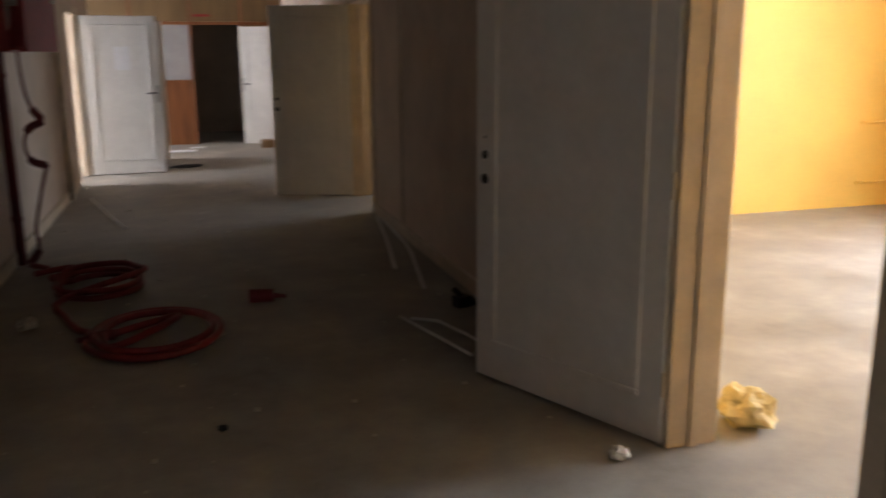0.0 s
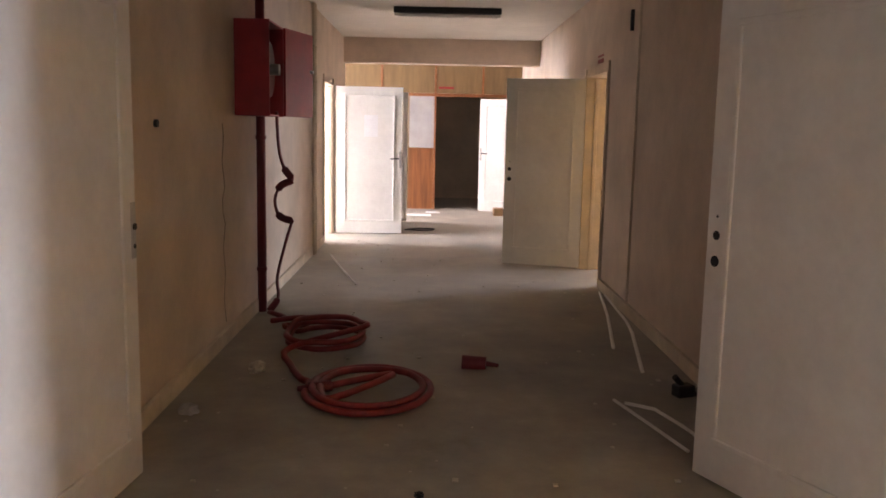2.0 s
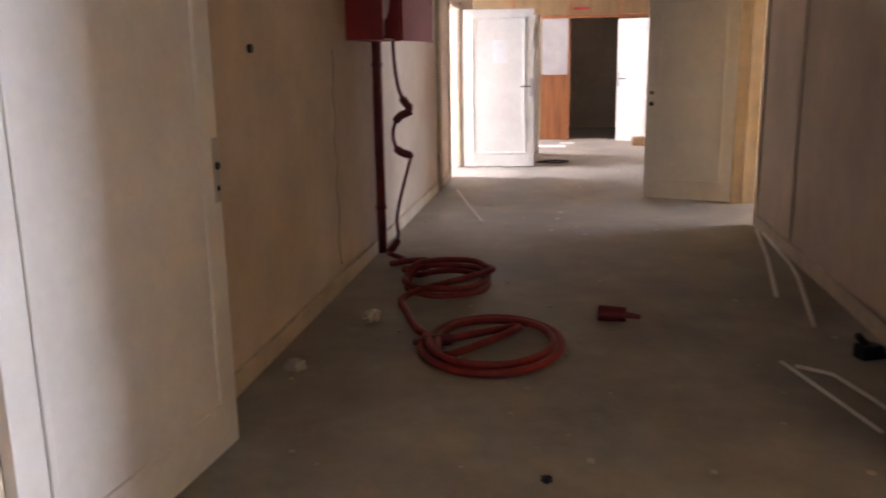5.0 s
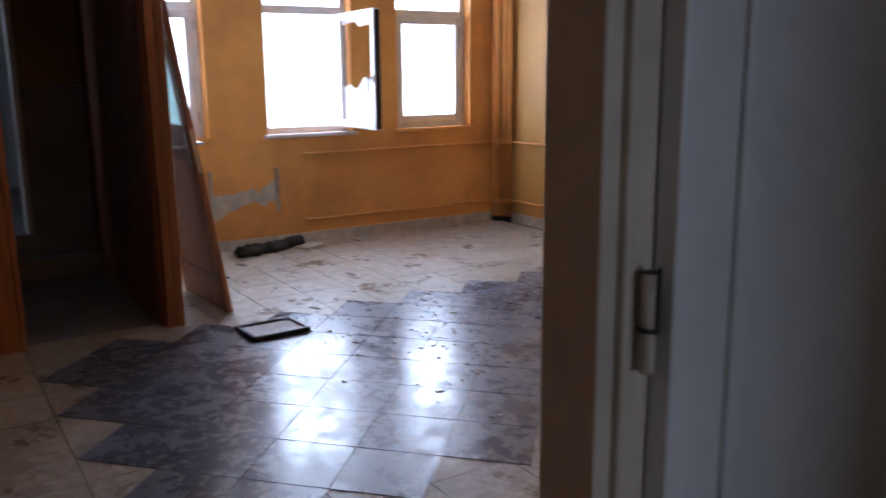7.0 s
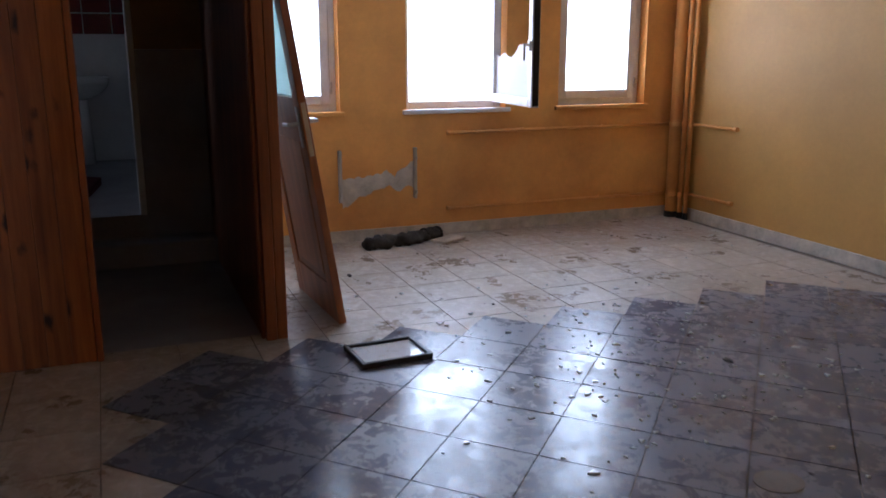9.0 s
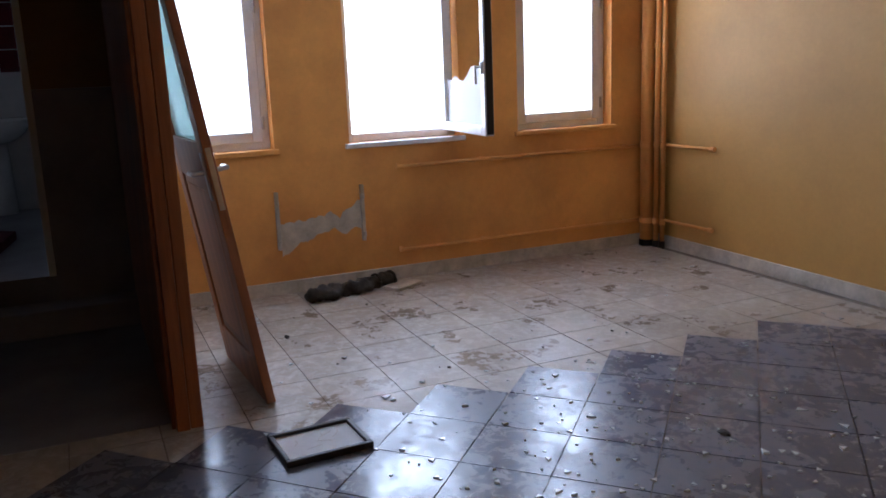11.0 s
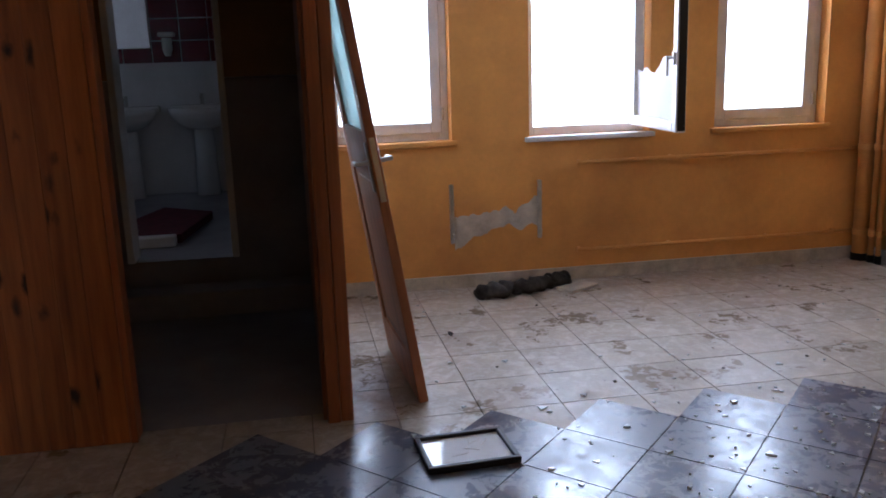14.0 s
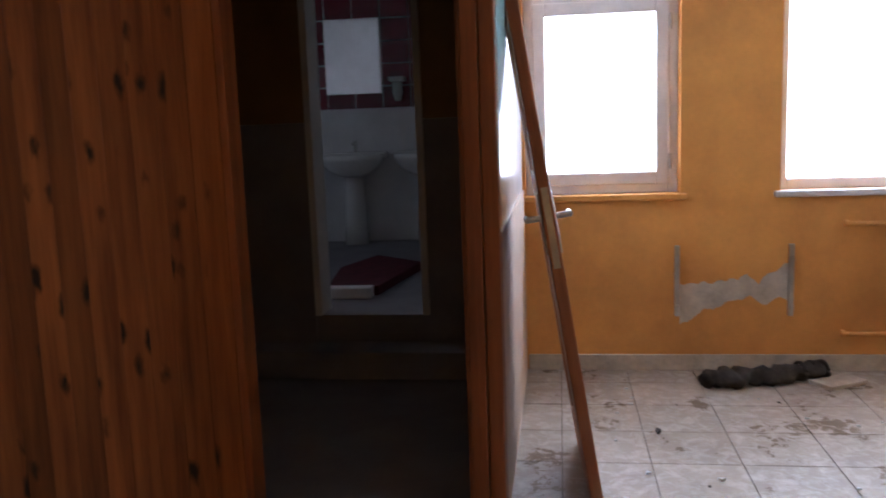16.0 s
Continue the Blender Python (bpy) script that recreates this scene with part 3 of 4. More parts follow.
part("mirror_glass", boxes((BX + 0.022, BX + 0.03, -0.72, -0.22, 1.64, 2.29)), M_MIRROR, wall_mirror)
part("backing", boxes((BX + 0.014, BX + 0.0215, -0.725, -0.215, 1.635, 2.295)), M_WHITE, wall_mirror)


def wash_basin(y):
    s = thing("wash_basin", "white ceramic pedestal wash basin", "wash basin", pose(BX, y, BF), group="wash basins")
    bm = bmesh.new()
    bmesh.ops.create_uvsphere(bm, u_segments=24, v_segments=12, radius=1.0)
    for v in bm.verts:
        v.co = Vector((0.24 + 0.22 * v.co.x, 0.29 * v.co.y, 0.8 + (0.2 * v.co.z if v.co.z < 0 else -0.11 * max(0, 1 - (v.co.x ** 2 + v.co.y ** 2) * 1.1))))
    part("bowl", bm, M_CERAMIC, s, smooth=True)
    part("ledge", boxes((0.004, 0.12, -0.29, 0.29, 0.76, 0.82), bevel=0.012), M_CERAMIC, s)
    part("pedestal", cyl(bmesh.new(), (0.17, 0, 0.0), (0.17, 0, 0.66), 0.11, 20, 0.085), M_CERAMIC, s, smooth=True)
    bm = cyl(bmesh.new(), (0.07, 0, 0.82), (0.07, 0, 0.92), 0.016, 12)
    cyl(bm, (0.07, 0, 0.91), (0.18, 0, 0.89), 0.011, 10)
    part("tap", bm, M_STEEL, s, "small chrome tap")
    return s


wash_basin(-0.47)
wash_basin(0.2)
disp = thing("soap_dispenser", "white plastic wall soap dispenser", "dispenser", pose(BX + 0.02, -0.06, 1.56))
part("body", cyl(bmesh.new(), (0.06, 0, 0.06), (0.06, 0, 0.16), 0.045, 16), M_WHITE, disp)
part("top", boxes((0, 0.12, -0.07, 0.07, 0.17, 0.21), bevel=0.01), M_WHITE, disp)
part("nozzle", cyl(bmesh.new(), (0.06, 0, 0.0), (0.06, 0, 0.06), 0.025, 12, 0.045), M_WHITE, disp)
bm = bmesh.new()
pts = [(-6.5, -0.1), (-6.5, 0.22), (-7.4, 0.35), (-7.75, -0.05), (-7.2, -0.2)]
slab(bm, pts, BF, BF + 0.06)
solid("folded_cloth", bm, M_CLOTH, "dark red cloth lying on the wash room floor", "cloth")
solid("white_board", boxes((-6.48, -6.38, -0.1, 0.2, BF, BF + 0.07), bevel=0.01), M_WHITE, "white board lying on the wash room floor", "board")

turned(before)

# ---- structure: rooms beside the corridor ----
structure("floor_right_room", boxes((W + 0.2, 8.2, -2.0, 5.2, -0.2, 0.0)), M_SCREED, "bright dusty room floor", "floor")
structure("wall_right_room_north", boxes((W + 0.2, 8.2, 5.2, 5.35, 0, H)), M_YELLOW, "bright yellow room wall")
structure("wall_right_room_south", boxes((W + 0.2, 8.2, -2.15, -2.0, 0, H)), M_YELLOW, "yellow room wall")
structure("wall_right_room_east", boxes((8.2, 8.3, -2.0, 0.5, 0, H), (8.2, 8.3, 2.9, 5.2, 0, H), (8.2, 8.3, 0.5, 2.9, 0, 0.95), (8.2, 8.3, 0.5, 2.9, 2.45, H)), M_YELLOW, "yellow room wall with a window opening")
for z in (0.25, 0.85):
    p = thing("radiator_pipe", "short yellow pipe stub in the room corner", "pipe", group="radiator pipes")
    part("pipe", cyl(bmesh.new(), (7.75, 5.16, z), (8.19, 5.16, z), 0.014, 12), M_YELLOW, p, smooth=True)
    part("cap", cyl(bmesh.new(), (7.72, 5.16, z), (7.76, 5.16, z), 0.02, 12), M_YELLOW, p)
structure("ceiling_right_room", boxes((W + 0.2, 8.2, -2.0, 5.2, H, H + 0.1)), M_CEIL, "white room ceiling", "ceiling")
structure("floor_far_right", boxes((W + 0.2, 7.2, 5.4, 10.0, -0.2, 0.0)), M_SCREED, "dusty room floor", "floor")
structure("wall_far_right", boxes((W + 0.1, 7.2, 10.0, 10.1, 0, H), (7.2, 7.3, 5.4, 7.0, 0, H), (7.2, 7.3, 9.0, 10.0, 0, H), (7.2, 7.3, 7.0, 9.0, 0, 0.95), (7.2, 7.3, 7.0, 9.0, 2.45, H)), M_YELLOW, "yellow room wall with a window opening")
structure("ceiling_far_right", boxes((W + 0.1, 7.2, 5.4, 10.0, H, H + 0.1)), M_CEIL, "white room ceiling", "ceiling")
structure("floor_far_left", boxes((-4.2, -0.06, 5.9, 11.6, -0.2, 0.0)), M_SCREED, "bright dusty room floor", "floor")
structure("wall_far_left", boxes((-4.2, -0.056, 11.5, 11.6, 0, H), (-4.3, -0.056, 5.85, 5.95, 0, H), (-4.3, -4.2, 5.95, 8.4, 0, H), (-4.3, -4.2, 10.4, 11.6, 0, H), (-4.3, -4.2, 8.4, 10.4, 0, 0.95), (-4.3, -4.2, 8.4, 10.4, 2.45, H)), M_CREAM, "cream room wall with a window opening")
structure("ceiling_far_left", boxes((-4.2, -0.056, 5.95, 11.5, H, H + 0.1)), M_CEIL, "white room ceiling", "ceiling")
# lobby at the corridor's end
structure("floor_lobby", boxes((-2.3, -0.06, 11.6, 17.0, -0.2, 0.0)), M_SCREED, "worn lobby floor", "floor")
structure("ceiling_lobby", boxes((-2.3, 0, 12.05, 17.0, H, H + 0.1)), M_CEIL, "white lobby ceiling", "ceiling")
structure("wall_lobby", boxes((-2.4, -2.3, 11.6, 12.6, 0, H), (-2.4, -2.3, 13.8, 17.0, 0, H), (-2.4, -2.3, 12.6, 13.8, 0, 1.0), (-2.4, -2.3, 12.6, 13.8, 2.4, H), (-2.3, W, 17.0, 17.1, 0, H)), M_CREAM, "cream lobby wall with a window opening")

screen = thing("timber_screen", "timber framed screen with yellow brown upper panels", "partition", kind="structure")
SY = 14.3
for a, b in ((-0.3, 0.42), (0.46, 1.42), (1.46, 2.3), (2.34, 3.04)):
    part("upper_panel", boxes((a, b, SY, SY + 0.03, 2.16, H - 0.01)), M_PLYWOOD, screen)
for x in (-0.32, 0.44, 1.44, 2.32):
    part("batten", boxes((x - 0.018, x + 0.018, SY - 0.012, SY + 0.03, 0, H - 0.01), bevel=0.003), M_PINE_PLAIN, screen)
part("rail", boxes((-0.3, 3.04, SY - 0.015, SY + 0.03, 2.1, 2.155), bevel=0.003), M_PINE_PLAIN, screen)
part("glazed_panel", boxes((0.96, 1.42, SY, SY + 0.03, 1.15, 2.1)), M_GREY, screen, "grey cloudy glazed panel")
part("lower_panel", boxes((0.96, 1.42, SY, SY + 0.03, 0, 1.145)), M_PINE_PLAIN, screen, "reddish timber lower panel")
part("side_panel", boxes((-2.3, 0.96, SY + 0.031, SY + 0.06, 0, H - 0.01)), M_PLYWOOD, screen)
part("side_panel", boxes((2.34, 3.04, SY + 0.031, SY + 0.06, 0, 2.1)), M_PLYWOOD, screen)
panel_door("door_5", "white door standing open in the timber screen", (3.0, 13.75), (2.27, 14.05), 2.05, "lever")
panel_door("door_6", "white door edge seen behind another door", (0.3, 12.0), (1.0, 12.02), 2.05, "")
solid("red_sign", boxes((1.5, 1.78, SY - 0.02, SY - 0.013, 2.24, 2.28)), M_RED, "small red door sign on the timber screen", "sign")
solid("cardboard_box", boxes((2.5, 2.85, 13.2, 13.45, 0, 0.13), bevel=0.006), M_CARD, "flattened brown cardboard box on the floor", "box")
solid("papers", boxes((0.95, 1.4, 12.9, 13.2, 0, 0.012), (1.3, 1.55, 13.5, 13.7, 0, 0.01)), M_WHITEPAPER, "loose papers lying on the far floor", "paper", "stuff")
solid("dark_cable", tube(bmesh.new(), spline([(1.02, 10.8, 0.012), (1.2, 11.0, 0.012), (1.45, 10.95, 0.012), (1.3, 10.75, 0.012), (1.05, 10.85, 0.014)]), 0.012), M_BLACK, "loose dark cable on the floor", "cable")

# ---- corridor things ----
cab = thing("hose_cabinet", "dark red steel fire hose cabinet, door open", "cabinet")
y0, y1, z0, z1, d = 4.45, 5.02, 1.56, 2.23, 0.25
for q in ((0.002, d, y0, y0 + 0.012, z0, z1), (0.002, d, y1 - 0.012, y1, z0, z1), (0.002, d, y0 + 0.012, y1 - 0.012, z1 - 0.012, z1), (0.002, d, y0 + 0.012, y1 - 0.2, z0, z0 + 0.012), (0.002, 0.012, y0 + 0.012, y1 - 0.012, z0 + 0.012, z1 - 0.012)):
    part("body", boxes(q, bevel=0.002), M_RED, cab)
cd = new("cabinet_door", mesh_of("cabinet_door", boxes((0, 0.53, -0.01, 0.01, 0, z1 - z0), bevel=0.004), M_RED))
cd.parent = cab
cd.matrix_basis = pose(d + 0.005, y1 + 0.01, z0 + 0.004, 0, 0, math.degrees(math.atan2(0.5, 0.135)))
part("knob", cyl(bmesh.new(), (0.48, -0.01, 0.37), (0.48, -0.035, 0.37), 0.014, 12), M_STEEL, cd)
part("stiffener", boxes((0.06, 0.08, 0.01, 0.018, 0.06, 0.6), bevel=0.002), M_REDDARK, cd)
reel = part("hose_reel", cyl(bmesh.new(), (0.06, 4.74, 1.9), (0.2, 4.74, 1.9), 0.2, 28), M_REDDARK, cab, "dark red hose reel")
part("axle", cyl(bmesh.new(), (0.2, 4.74, 1.9), (0.27, 4.74, 1.9), 0.04, 14), M_STEEL, reel)
part("valve", cyl(bmesh.new(), (0.12, 4.95, 1.6), (0.12, 4.95, 1.72), 0.035, 14), M_BLACK, cab)
riser = thing("riser_pipe", "dark red painted fire riser pipe", "pipe")
part("pipe", cyl(bmesh.new(), (0.05, 5.12, 0.0), (0.05, 5.12, H), 0.036, 20), M_REDDARK, riser, smooth=True)
for z in (0.35, 1.4, 2.5):
    part("clamp", cyl(bmesh.new(), (0.05, 5.12, z - 0.015), (0.05, 5.12, z + 0.015), 0.043, 20), M_REDDARK, riser)
conduit = thing("wall_conduit", "thin cream cable conduit on the wall", "conduit", group="conduits")
part("conduit", boxes((0.0, 0.018, 5.2, 5.225, 0.1, H), bevel=0.003), M_CREAM_TRIM, conduit)
pipe2 = thing("heating_pipe", "cream painted pair of heating pipes", "pipe")
for y in (8.2, 8.31):
    p = part("pipe", cyl(bmesh.new(), (0.035, y, 0), (0.035, y, H), 0.02, 14), M_CREAM_TRIM, pipe2, smooth=True)
    for z in (0.4, 1.0, 1.5, 2.0, 2.4):
        part("clamp", cyl(bmesh.new(), (0.035, y, z - 0.012), (0.035, y, z + 0.012), 0.027, 14), M_CREAM_TRIM, p)
cr = thing("wall_conduit", "thin cream cable conduit on the wall", "conduit", group="conduits")
part("conduit", boxes((W - 0.018, W, 5.24, 5.265, 0.1, H), bevel=0.003), M_CREAM_TRIM, cr)
solid("wall_bracket", boxes((W - 0.03, W, 5.5, 5.53, 2.33, 2.5), bevel=0.003), M_BLACK, "small black metal bracket on the cream wall", "bracket")
solid("door_sign", boxes((W - 0.006, W - 0.001, 6.72, 6.98, 2.17, 2.21), (W - 0.006, W - 0.001, 6.72, 6.98, 2.23, 2.25)), M_RED, "small red sign above the doorway", "sign")
solid("wall_hook", cyl(bmesh.new(), (0.0, 2.72, 1.49), (0.018, 2.72, 1.49), 0.02, 12), M_BLACK, "dark hole with plug in the cream wall", "wall plug")
lamp = thing("ceiling_light", "unlit grey fluorescent ceiling fixture", "light fixture")
part("housing", boxes((0.93, 2.17, 8.32, 8.54, H - 0.07, H - 0.001), bevel=0.008), M_BLACK, lamp)
for y in (8.38, 8.48):
    part("tube", cyl(bmesh.new(), (0.97, y, H - 0.085), (2.13, y, H - 0.085), 0.013, 12), M_WHITE, lamp)
for x in (0.94, 2.12):
    part("end_cap", boxes((x, x + 0.04, 8.34, 8.52, H - 0.105, H - 0.071), bevel=0.004), M_WHITE, lamp)

# fire hose: hangs flat with kinks, then lies in coils
hang = spline([(0.2, 5.0, 1.6), (0.2, 5.02, 1.45), (0.215, 5.03, 1.28), (0.25, 5.04, 1.16), (0.31, 5.05, 1.08)]) + spline([(0.3, 5.05, 1.065), (0.215, 5.04, 1.02), (0.175, 5.03, 0.91), (0.21, 5.03, 0.79), (0.31, 5.05, 0.745)]) + spline([(0.3, 5.05, 0.73), (0.24, 5.04, 0.52), (0.19, 5.03, 0.3), (0.2, 5.0, 0.14), (0.14, 4.95, 0.04)])
coil = []
rnd = random.Random(7)
pile = [(0.14, 4.95, 0.03), (0.3, 4.75, 0.03), (0.22, 4.6, 0.04), (0.45, 4.7, 0.05), (0.5, 4.5, 0.04), (0.35, 4.42, 0.05)]
for k in range(30):
    a = 2.6 - k * math.tau / 12
    coil.append((0.69 + (0.27 + 0.012 * math.sin(k)) * math.cos(a), 4.18 + 0.3 * math.sin(a) - 0.004 * k, 0.028 + 0.05 * (k // 12) + 0.01 * rnd.random()))
coil += [(0.5, 3.75, 0.06), (0.56, 3.45, 0.03), (0.66, 3.2, 0.024)]
for k in range(27):
    a = 2.9 + k * math.tau / 12
    r = 0.40 - 0.004 * k
    coil.append((1.08 + r * math.cos(a) * 0.92, 3.0 + r * 1.08 * math.sin(a), 0.024 + 0.022 * min(1, k / 12) + 0.008 * rnd.random()))
coil += [(1.2, 3.22, 0.05), (1.0, 3.12, 0.045), (0.86, 3.02, 0.04)]
hose = thing("fire_hose", "dark red fire hose hanging and coiled on the floor", "hose")
part("hanging_length", tube(bmesh.new(), hang, 0.012, 0.03, 10), M_REDDARK, hose, "flattened dark red hanging length", smooth=True)
part("coiled_length", tube(bmesh.new(), spline(pile + coil, 4), 0.021, 0.02, 10), M_HOSE, hose, smooth=True)
bm = cyl(bmesh.new(), (0.86, 3.02, 0.04), (0.74, 2.97, 0.04), 0.032, 14)
cyl(bm, (0.74, 2.97, 0.04), (0.68, 2.95, 0.04), 0.022, 12, 0.014)
part("nozzle", bm, M_REDDARK, hose)
noz = thing("hose_nozzle", "dark red hose nozzle lying on the floor", "nozzle", pose(1.72, 3.54, 0.03, 0, 0, -8))
part("barrel", cyl(bmesh.new(), (-0.1, 0, 0.01), (0.05, 0, 0.01), 0.045, 16, 0.04), M_REDDARK, noz)
part("tip", cyl(bmesh.new(), (0.05, 0, 0.008), (0.13, 0, 0.0), 0.018, 12, 0.012), M_REDDARK, noz)
part("lever", boxes((-0.06, 0.02, 0.03, 0.055, 0.0, 0.02), bevel=0.004), M_REDDARK, noz)


def strip(label, pts):
    """A loose length of plastic cable trunking."""
    solid("trunking_strip", tube(bmesh.new(), [(x, y, 0.012) for x, y in pts], 0.013, 0.01, 4), M_WHITE, label, "plastic strip", group="loose trunking")


strip("loose white plastic trunking strip on the floor", [(0.23, 8.2), (0.46, 7.25), (0.70, 6.3)])
strip("loose white plastic trunking strip on the floor", [(3.0, 6.15), (2.86, 5.1), (2.69, 4.08)])
strip("bent white plastic trunking strip on the floor", [(3.02, 6.0), (2.97, 4.9), (2.93, 4.55), (2.75, 3.5)])
strip("loose white plastic trunking strip on the floor", [(2.45, 2.93), (2.56, 2.5), (2.64, 2.18)])
strip("bent white plastic trunking strip on the floor", [(2.5, 2.88), (2.64, 2.78), (2.72, 2.5), (2.76, 2.3)])


def lump(name, label, category, material, at, size, seed, kind=""):
    """A crumpled small thing."""
    bm = bmesh.new()
    bmesh.ops.create_icosphere(bm, subdivisions=3, radius=1.0)
    for v in bm.verts:
        k = 1 + 0.45 * noise.noise(v.co * 1.8 + Vector((seed, 0, 0))) + 0.2 * noise.noise(v.co * 5 + Vector((seed, 3, 0)))
        v.co = Vector((v.co.x * k * size[0], v.co.y * k * size[1], max(0, v.co.z * k * size[2] + size[2] * 0.8)))
    return solid(name, bm, material, label, category, at=pose(*at), kind=kind)


box_black = thing("junction_box", "broken black junction box beside the skirting", "junction box", pose(2.88, 3.06, 0, 0, 0, 20))
part("body", boxes((-0.06, 0.05, -0.04, 0.04, 0, 0.07), bevel=0.008), M_BLACK, box_black)
part("lid", boxes((0.055, 0.12, -0.035, 0.03, 0.0, 0.03), bevel=0.005), M_BLACK, box_black)
part("plug", cyl(bmesh.new(), (-0.02, 0, 0.07), (-0.07, 0.0, 0.12), 0.018, 10), M_BLACK, box_black)
lump("rubble_piece", "broken pale plaster lump on the floor", "rubble", M_PLASTER, (0.36, 3.4, 0), (0.05, 0.07, 0.035), 1)
lump("rubble_piece", "broken grey plaster lump on the floor", "rubble", M_GREY, (0.17, 2.62, 0), (0.05, 0.05, 0.03), 2)
lump("rubble_piece", "small dark crumb on the floor", "rubble", M_BLACK, (1.38, 1.66, 0), (0.022, 0.018, 0.012), 3)
lump("door_wedge", "small white lump beside the door", "rubble", M_WHITE, (2.83, 0.95, 0), (0.035, 0.035, 0.025), 4)
lump("plastic_bag", "crumpled yellowish plastic bag on the floor", "bag", M_PAPER, (3.48, 1.08, 0), (0.1, 0.12, 0.085), 5)
bm = bmesh.new()
for k in range(150):
    x, y, s = rnd.uniform(0.1, 2.9), rnd.uniform(1.2, 11), rnd.uniform(0.004, 0.013)
    box(bm, x - s, x + s, y - s * rnd.uniform(0.5, 1.5), y + s, 0, s * 0.6)
solid("floor_crumbs", bm, M_PLASTER, "fine plaster crumbs scattered on the floor", "crumbs", "stuff")

# hairline crack in the corridor wall
solid("wall_crack", tube(bmesh.new(), [(0.0005, 4.1 + 0.03 * math.sin(k * 1.7) + 0.012 * math.sin(k * 4.1), 1.5 - 0.085 * k) for k in range(17)], 0.003, 0.002, 4), M_GROUT, "dark hairline crack in the cream wall", "crack", "structure")

# ---- left room things ----
before = set(scene.collection.all_objects)
for i, (yb) in enumerate((1.949, 2.519)):
    br = thing("radiator_bracket", "rusty grey radiator bracket bar on the wall", "bracket", group="radiator brackets")
    part("bar", boxes((ROOM_W + 0.001, ROOM_W + 0.028, yb - 0.012, yb + 0.012, 0.295, 0.67), bevel=0.003), M_STEEL, br)
    part("hook", boxes((ROOM_W + 0.0285, ROOM_W + 0.05, yb - 0.008, yb + 0.008, 0.33, 0.36), bevel=0.003), M_STEEL, br)
    part("hook", boxes((ROOM_W + 0.0285, ROOM_W + 0.05, yb - 0.008, yb + 0.008, 0.58, 0.61), bevel=0.003), M_STEEL, br)
# bare plaster where the radiator hung
rnd = random.Random(3)
bm = bmesh.new()
n = 26
for x in (ROOM_W + 0.0005, ROOM_W + 0.004):
    top, low = [], []
    for k in range(n + 1):
        u = k / n
        y = 1.965 + u * 0.545
        zt = 0.46 + 0.04 * u + 0.1 * max(0, u - 0.8) * 5 * 0.6 + 0.05 * noise.noise(Vector((u * 9, 0, 1))) + rnd.uniform(-0.012, 0.012)
        zb = 0.25 + 0.13 * min(1, u * 2.2) - 0.03 * max(0, u - 0.6) + 0.035 * noise.noise(Vector((u * 7, 5, 1))) + rnd.uniform(-0.008, 0.008)
        top.append(bm.verts.new((x, y, zt)))
        low.append(bm.verts.new((x, y, zb)))
    for k in range(n):
        bm.faces.new((low[k], low[k + 1], top[k + 1], top[k]))
structure("plaster_patch", bm, M_PLASTER, "bare pale plaster patch on the orange wall", "plaster patch")

for z in (0.77, 0.2):
    p = thing("radiator_pipe", "orange painted horizontal heating pipe on the wall", "pipe", group="radiator pipes")
    part("pipe", cyl(bmesh.new(), (ROOM_W + 0.03, 2.77, z), (ROOM_W + 0.03, 4.74, z), 0.012, 12), M_ORANGE, p, smooth=True)
    for y in (2.78, 3.4, 4.1, 4.6):
        part("clip", boxes((ROOM_W + 0.001, ROOM_W + 0.03, y - 0.01, y + 0.01, z - 0.016, z + 0.016), bevel=0.002), M_ORANGE, p)
    q = thing("radiator_pipe", "short pipe stub along the yellow wall", "pipe", group="radiator pipes")
    part("pipe", cyl(bmesh.new(), (-5.72, ROOM_N - 0.05, z + 0.01), (-5.22, ROOM_N - 0.035, z + 0.01), 0.012, 12), M_ORANGE, q, smooth=True)
    part("cap", cyl(bmesh.new(), (-5.24, ROOM_N - 0.035, z + 0.01), (-5.2, ROOM_N - 0.035, z + 0.01), 0.018, 12), M_ORANGE, q)
for x, y, r in ((-5.86, 4.78, 0.05), (-5.77, 4.80, 0.02), (-5.72, 4.82, 0.017)):
    p = thing("riser_pipe", "orange painted vertical pipe in the corner", "pipe", group="corner pipes")
    part("pipe", cyl(bmesh.new(), (x, y, -0.01), (x, y, H), r, 20), M_ORANGE, p, smooth=True)
    for z in (0.2, 0.78, 1.5, 2.2):
        part("coupling", cyl(bmesh.new(), (x, y, z - 0.02), (x, y, z + 0.02), r + 0.006, 20), M_ORANGE, p)
    part("foot", cyl(bmesh.new(), (x, y, -0.01), (x, y, 0.05), r + 0.005, 20), M_BLACK, p, "dark band round the pipe foot")

# rolled carpet
rug = thing("rolled_carpet", "dirty dark carpet roll against the wall", "carpet", pose(-5.7, 2.35, 0.0, 0, 0, 107))
pts = [(-0.32 + 0.64 * k / 40, 0.012 * math.sin(k * 0.5), 0.043 + 0.006 * math.sin(k * 1.1)) for k in range(41)]
bm = tube(bmesh.new(), pts, 0.052, 0.042, 28)
for v in bm.verts:
    v.co += Vector((0, 1, 0.6)) * 0.03 * noise.noise(v.co * 14) + Vector((0, 0.4, 1)) * 0.014 * noise.noise(v.co * 40)
    v.co.z = max(v.co.z, -0.002)
part("roll", bm, M_RUG, rug, smooth=True)
for k, x in enumerate((0.31, 0.25, 0.19)):
    part("fold", tube(bmesh.new(), [(x, 0.055 * math.cos(a), 0.046 + 0.044 * math.sin(a)) for a in [j * math.tau / 16 for j in range(17)]], 0.012, 0.008, 6), M_RUG, rug)
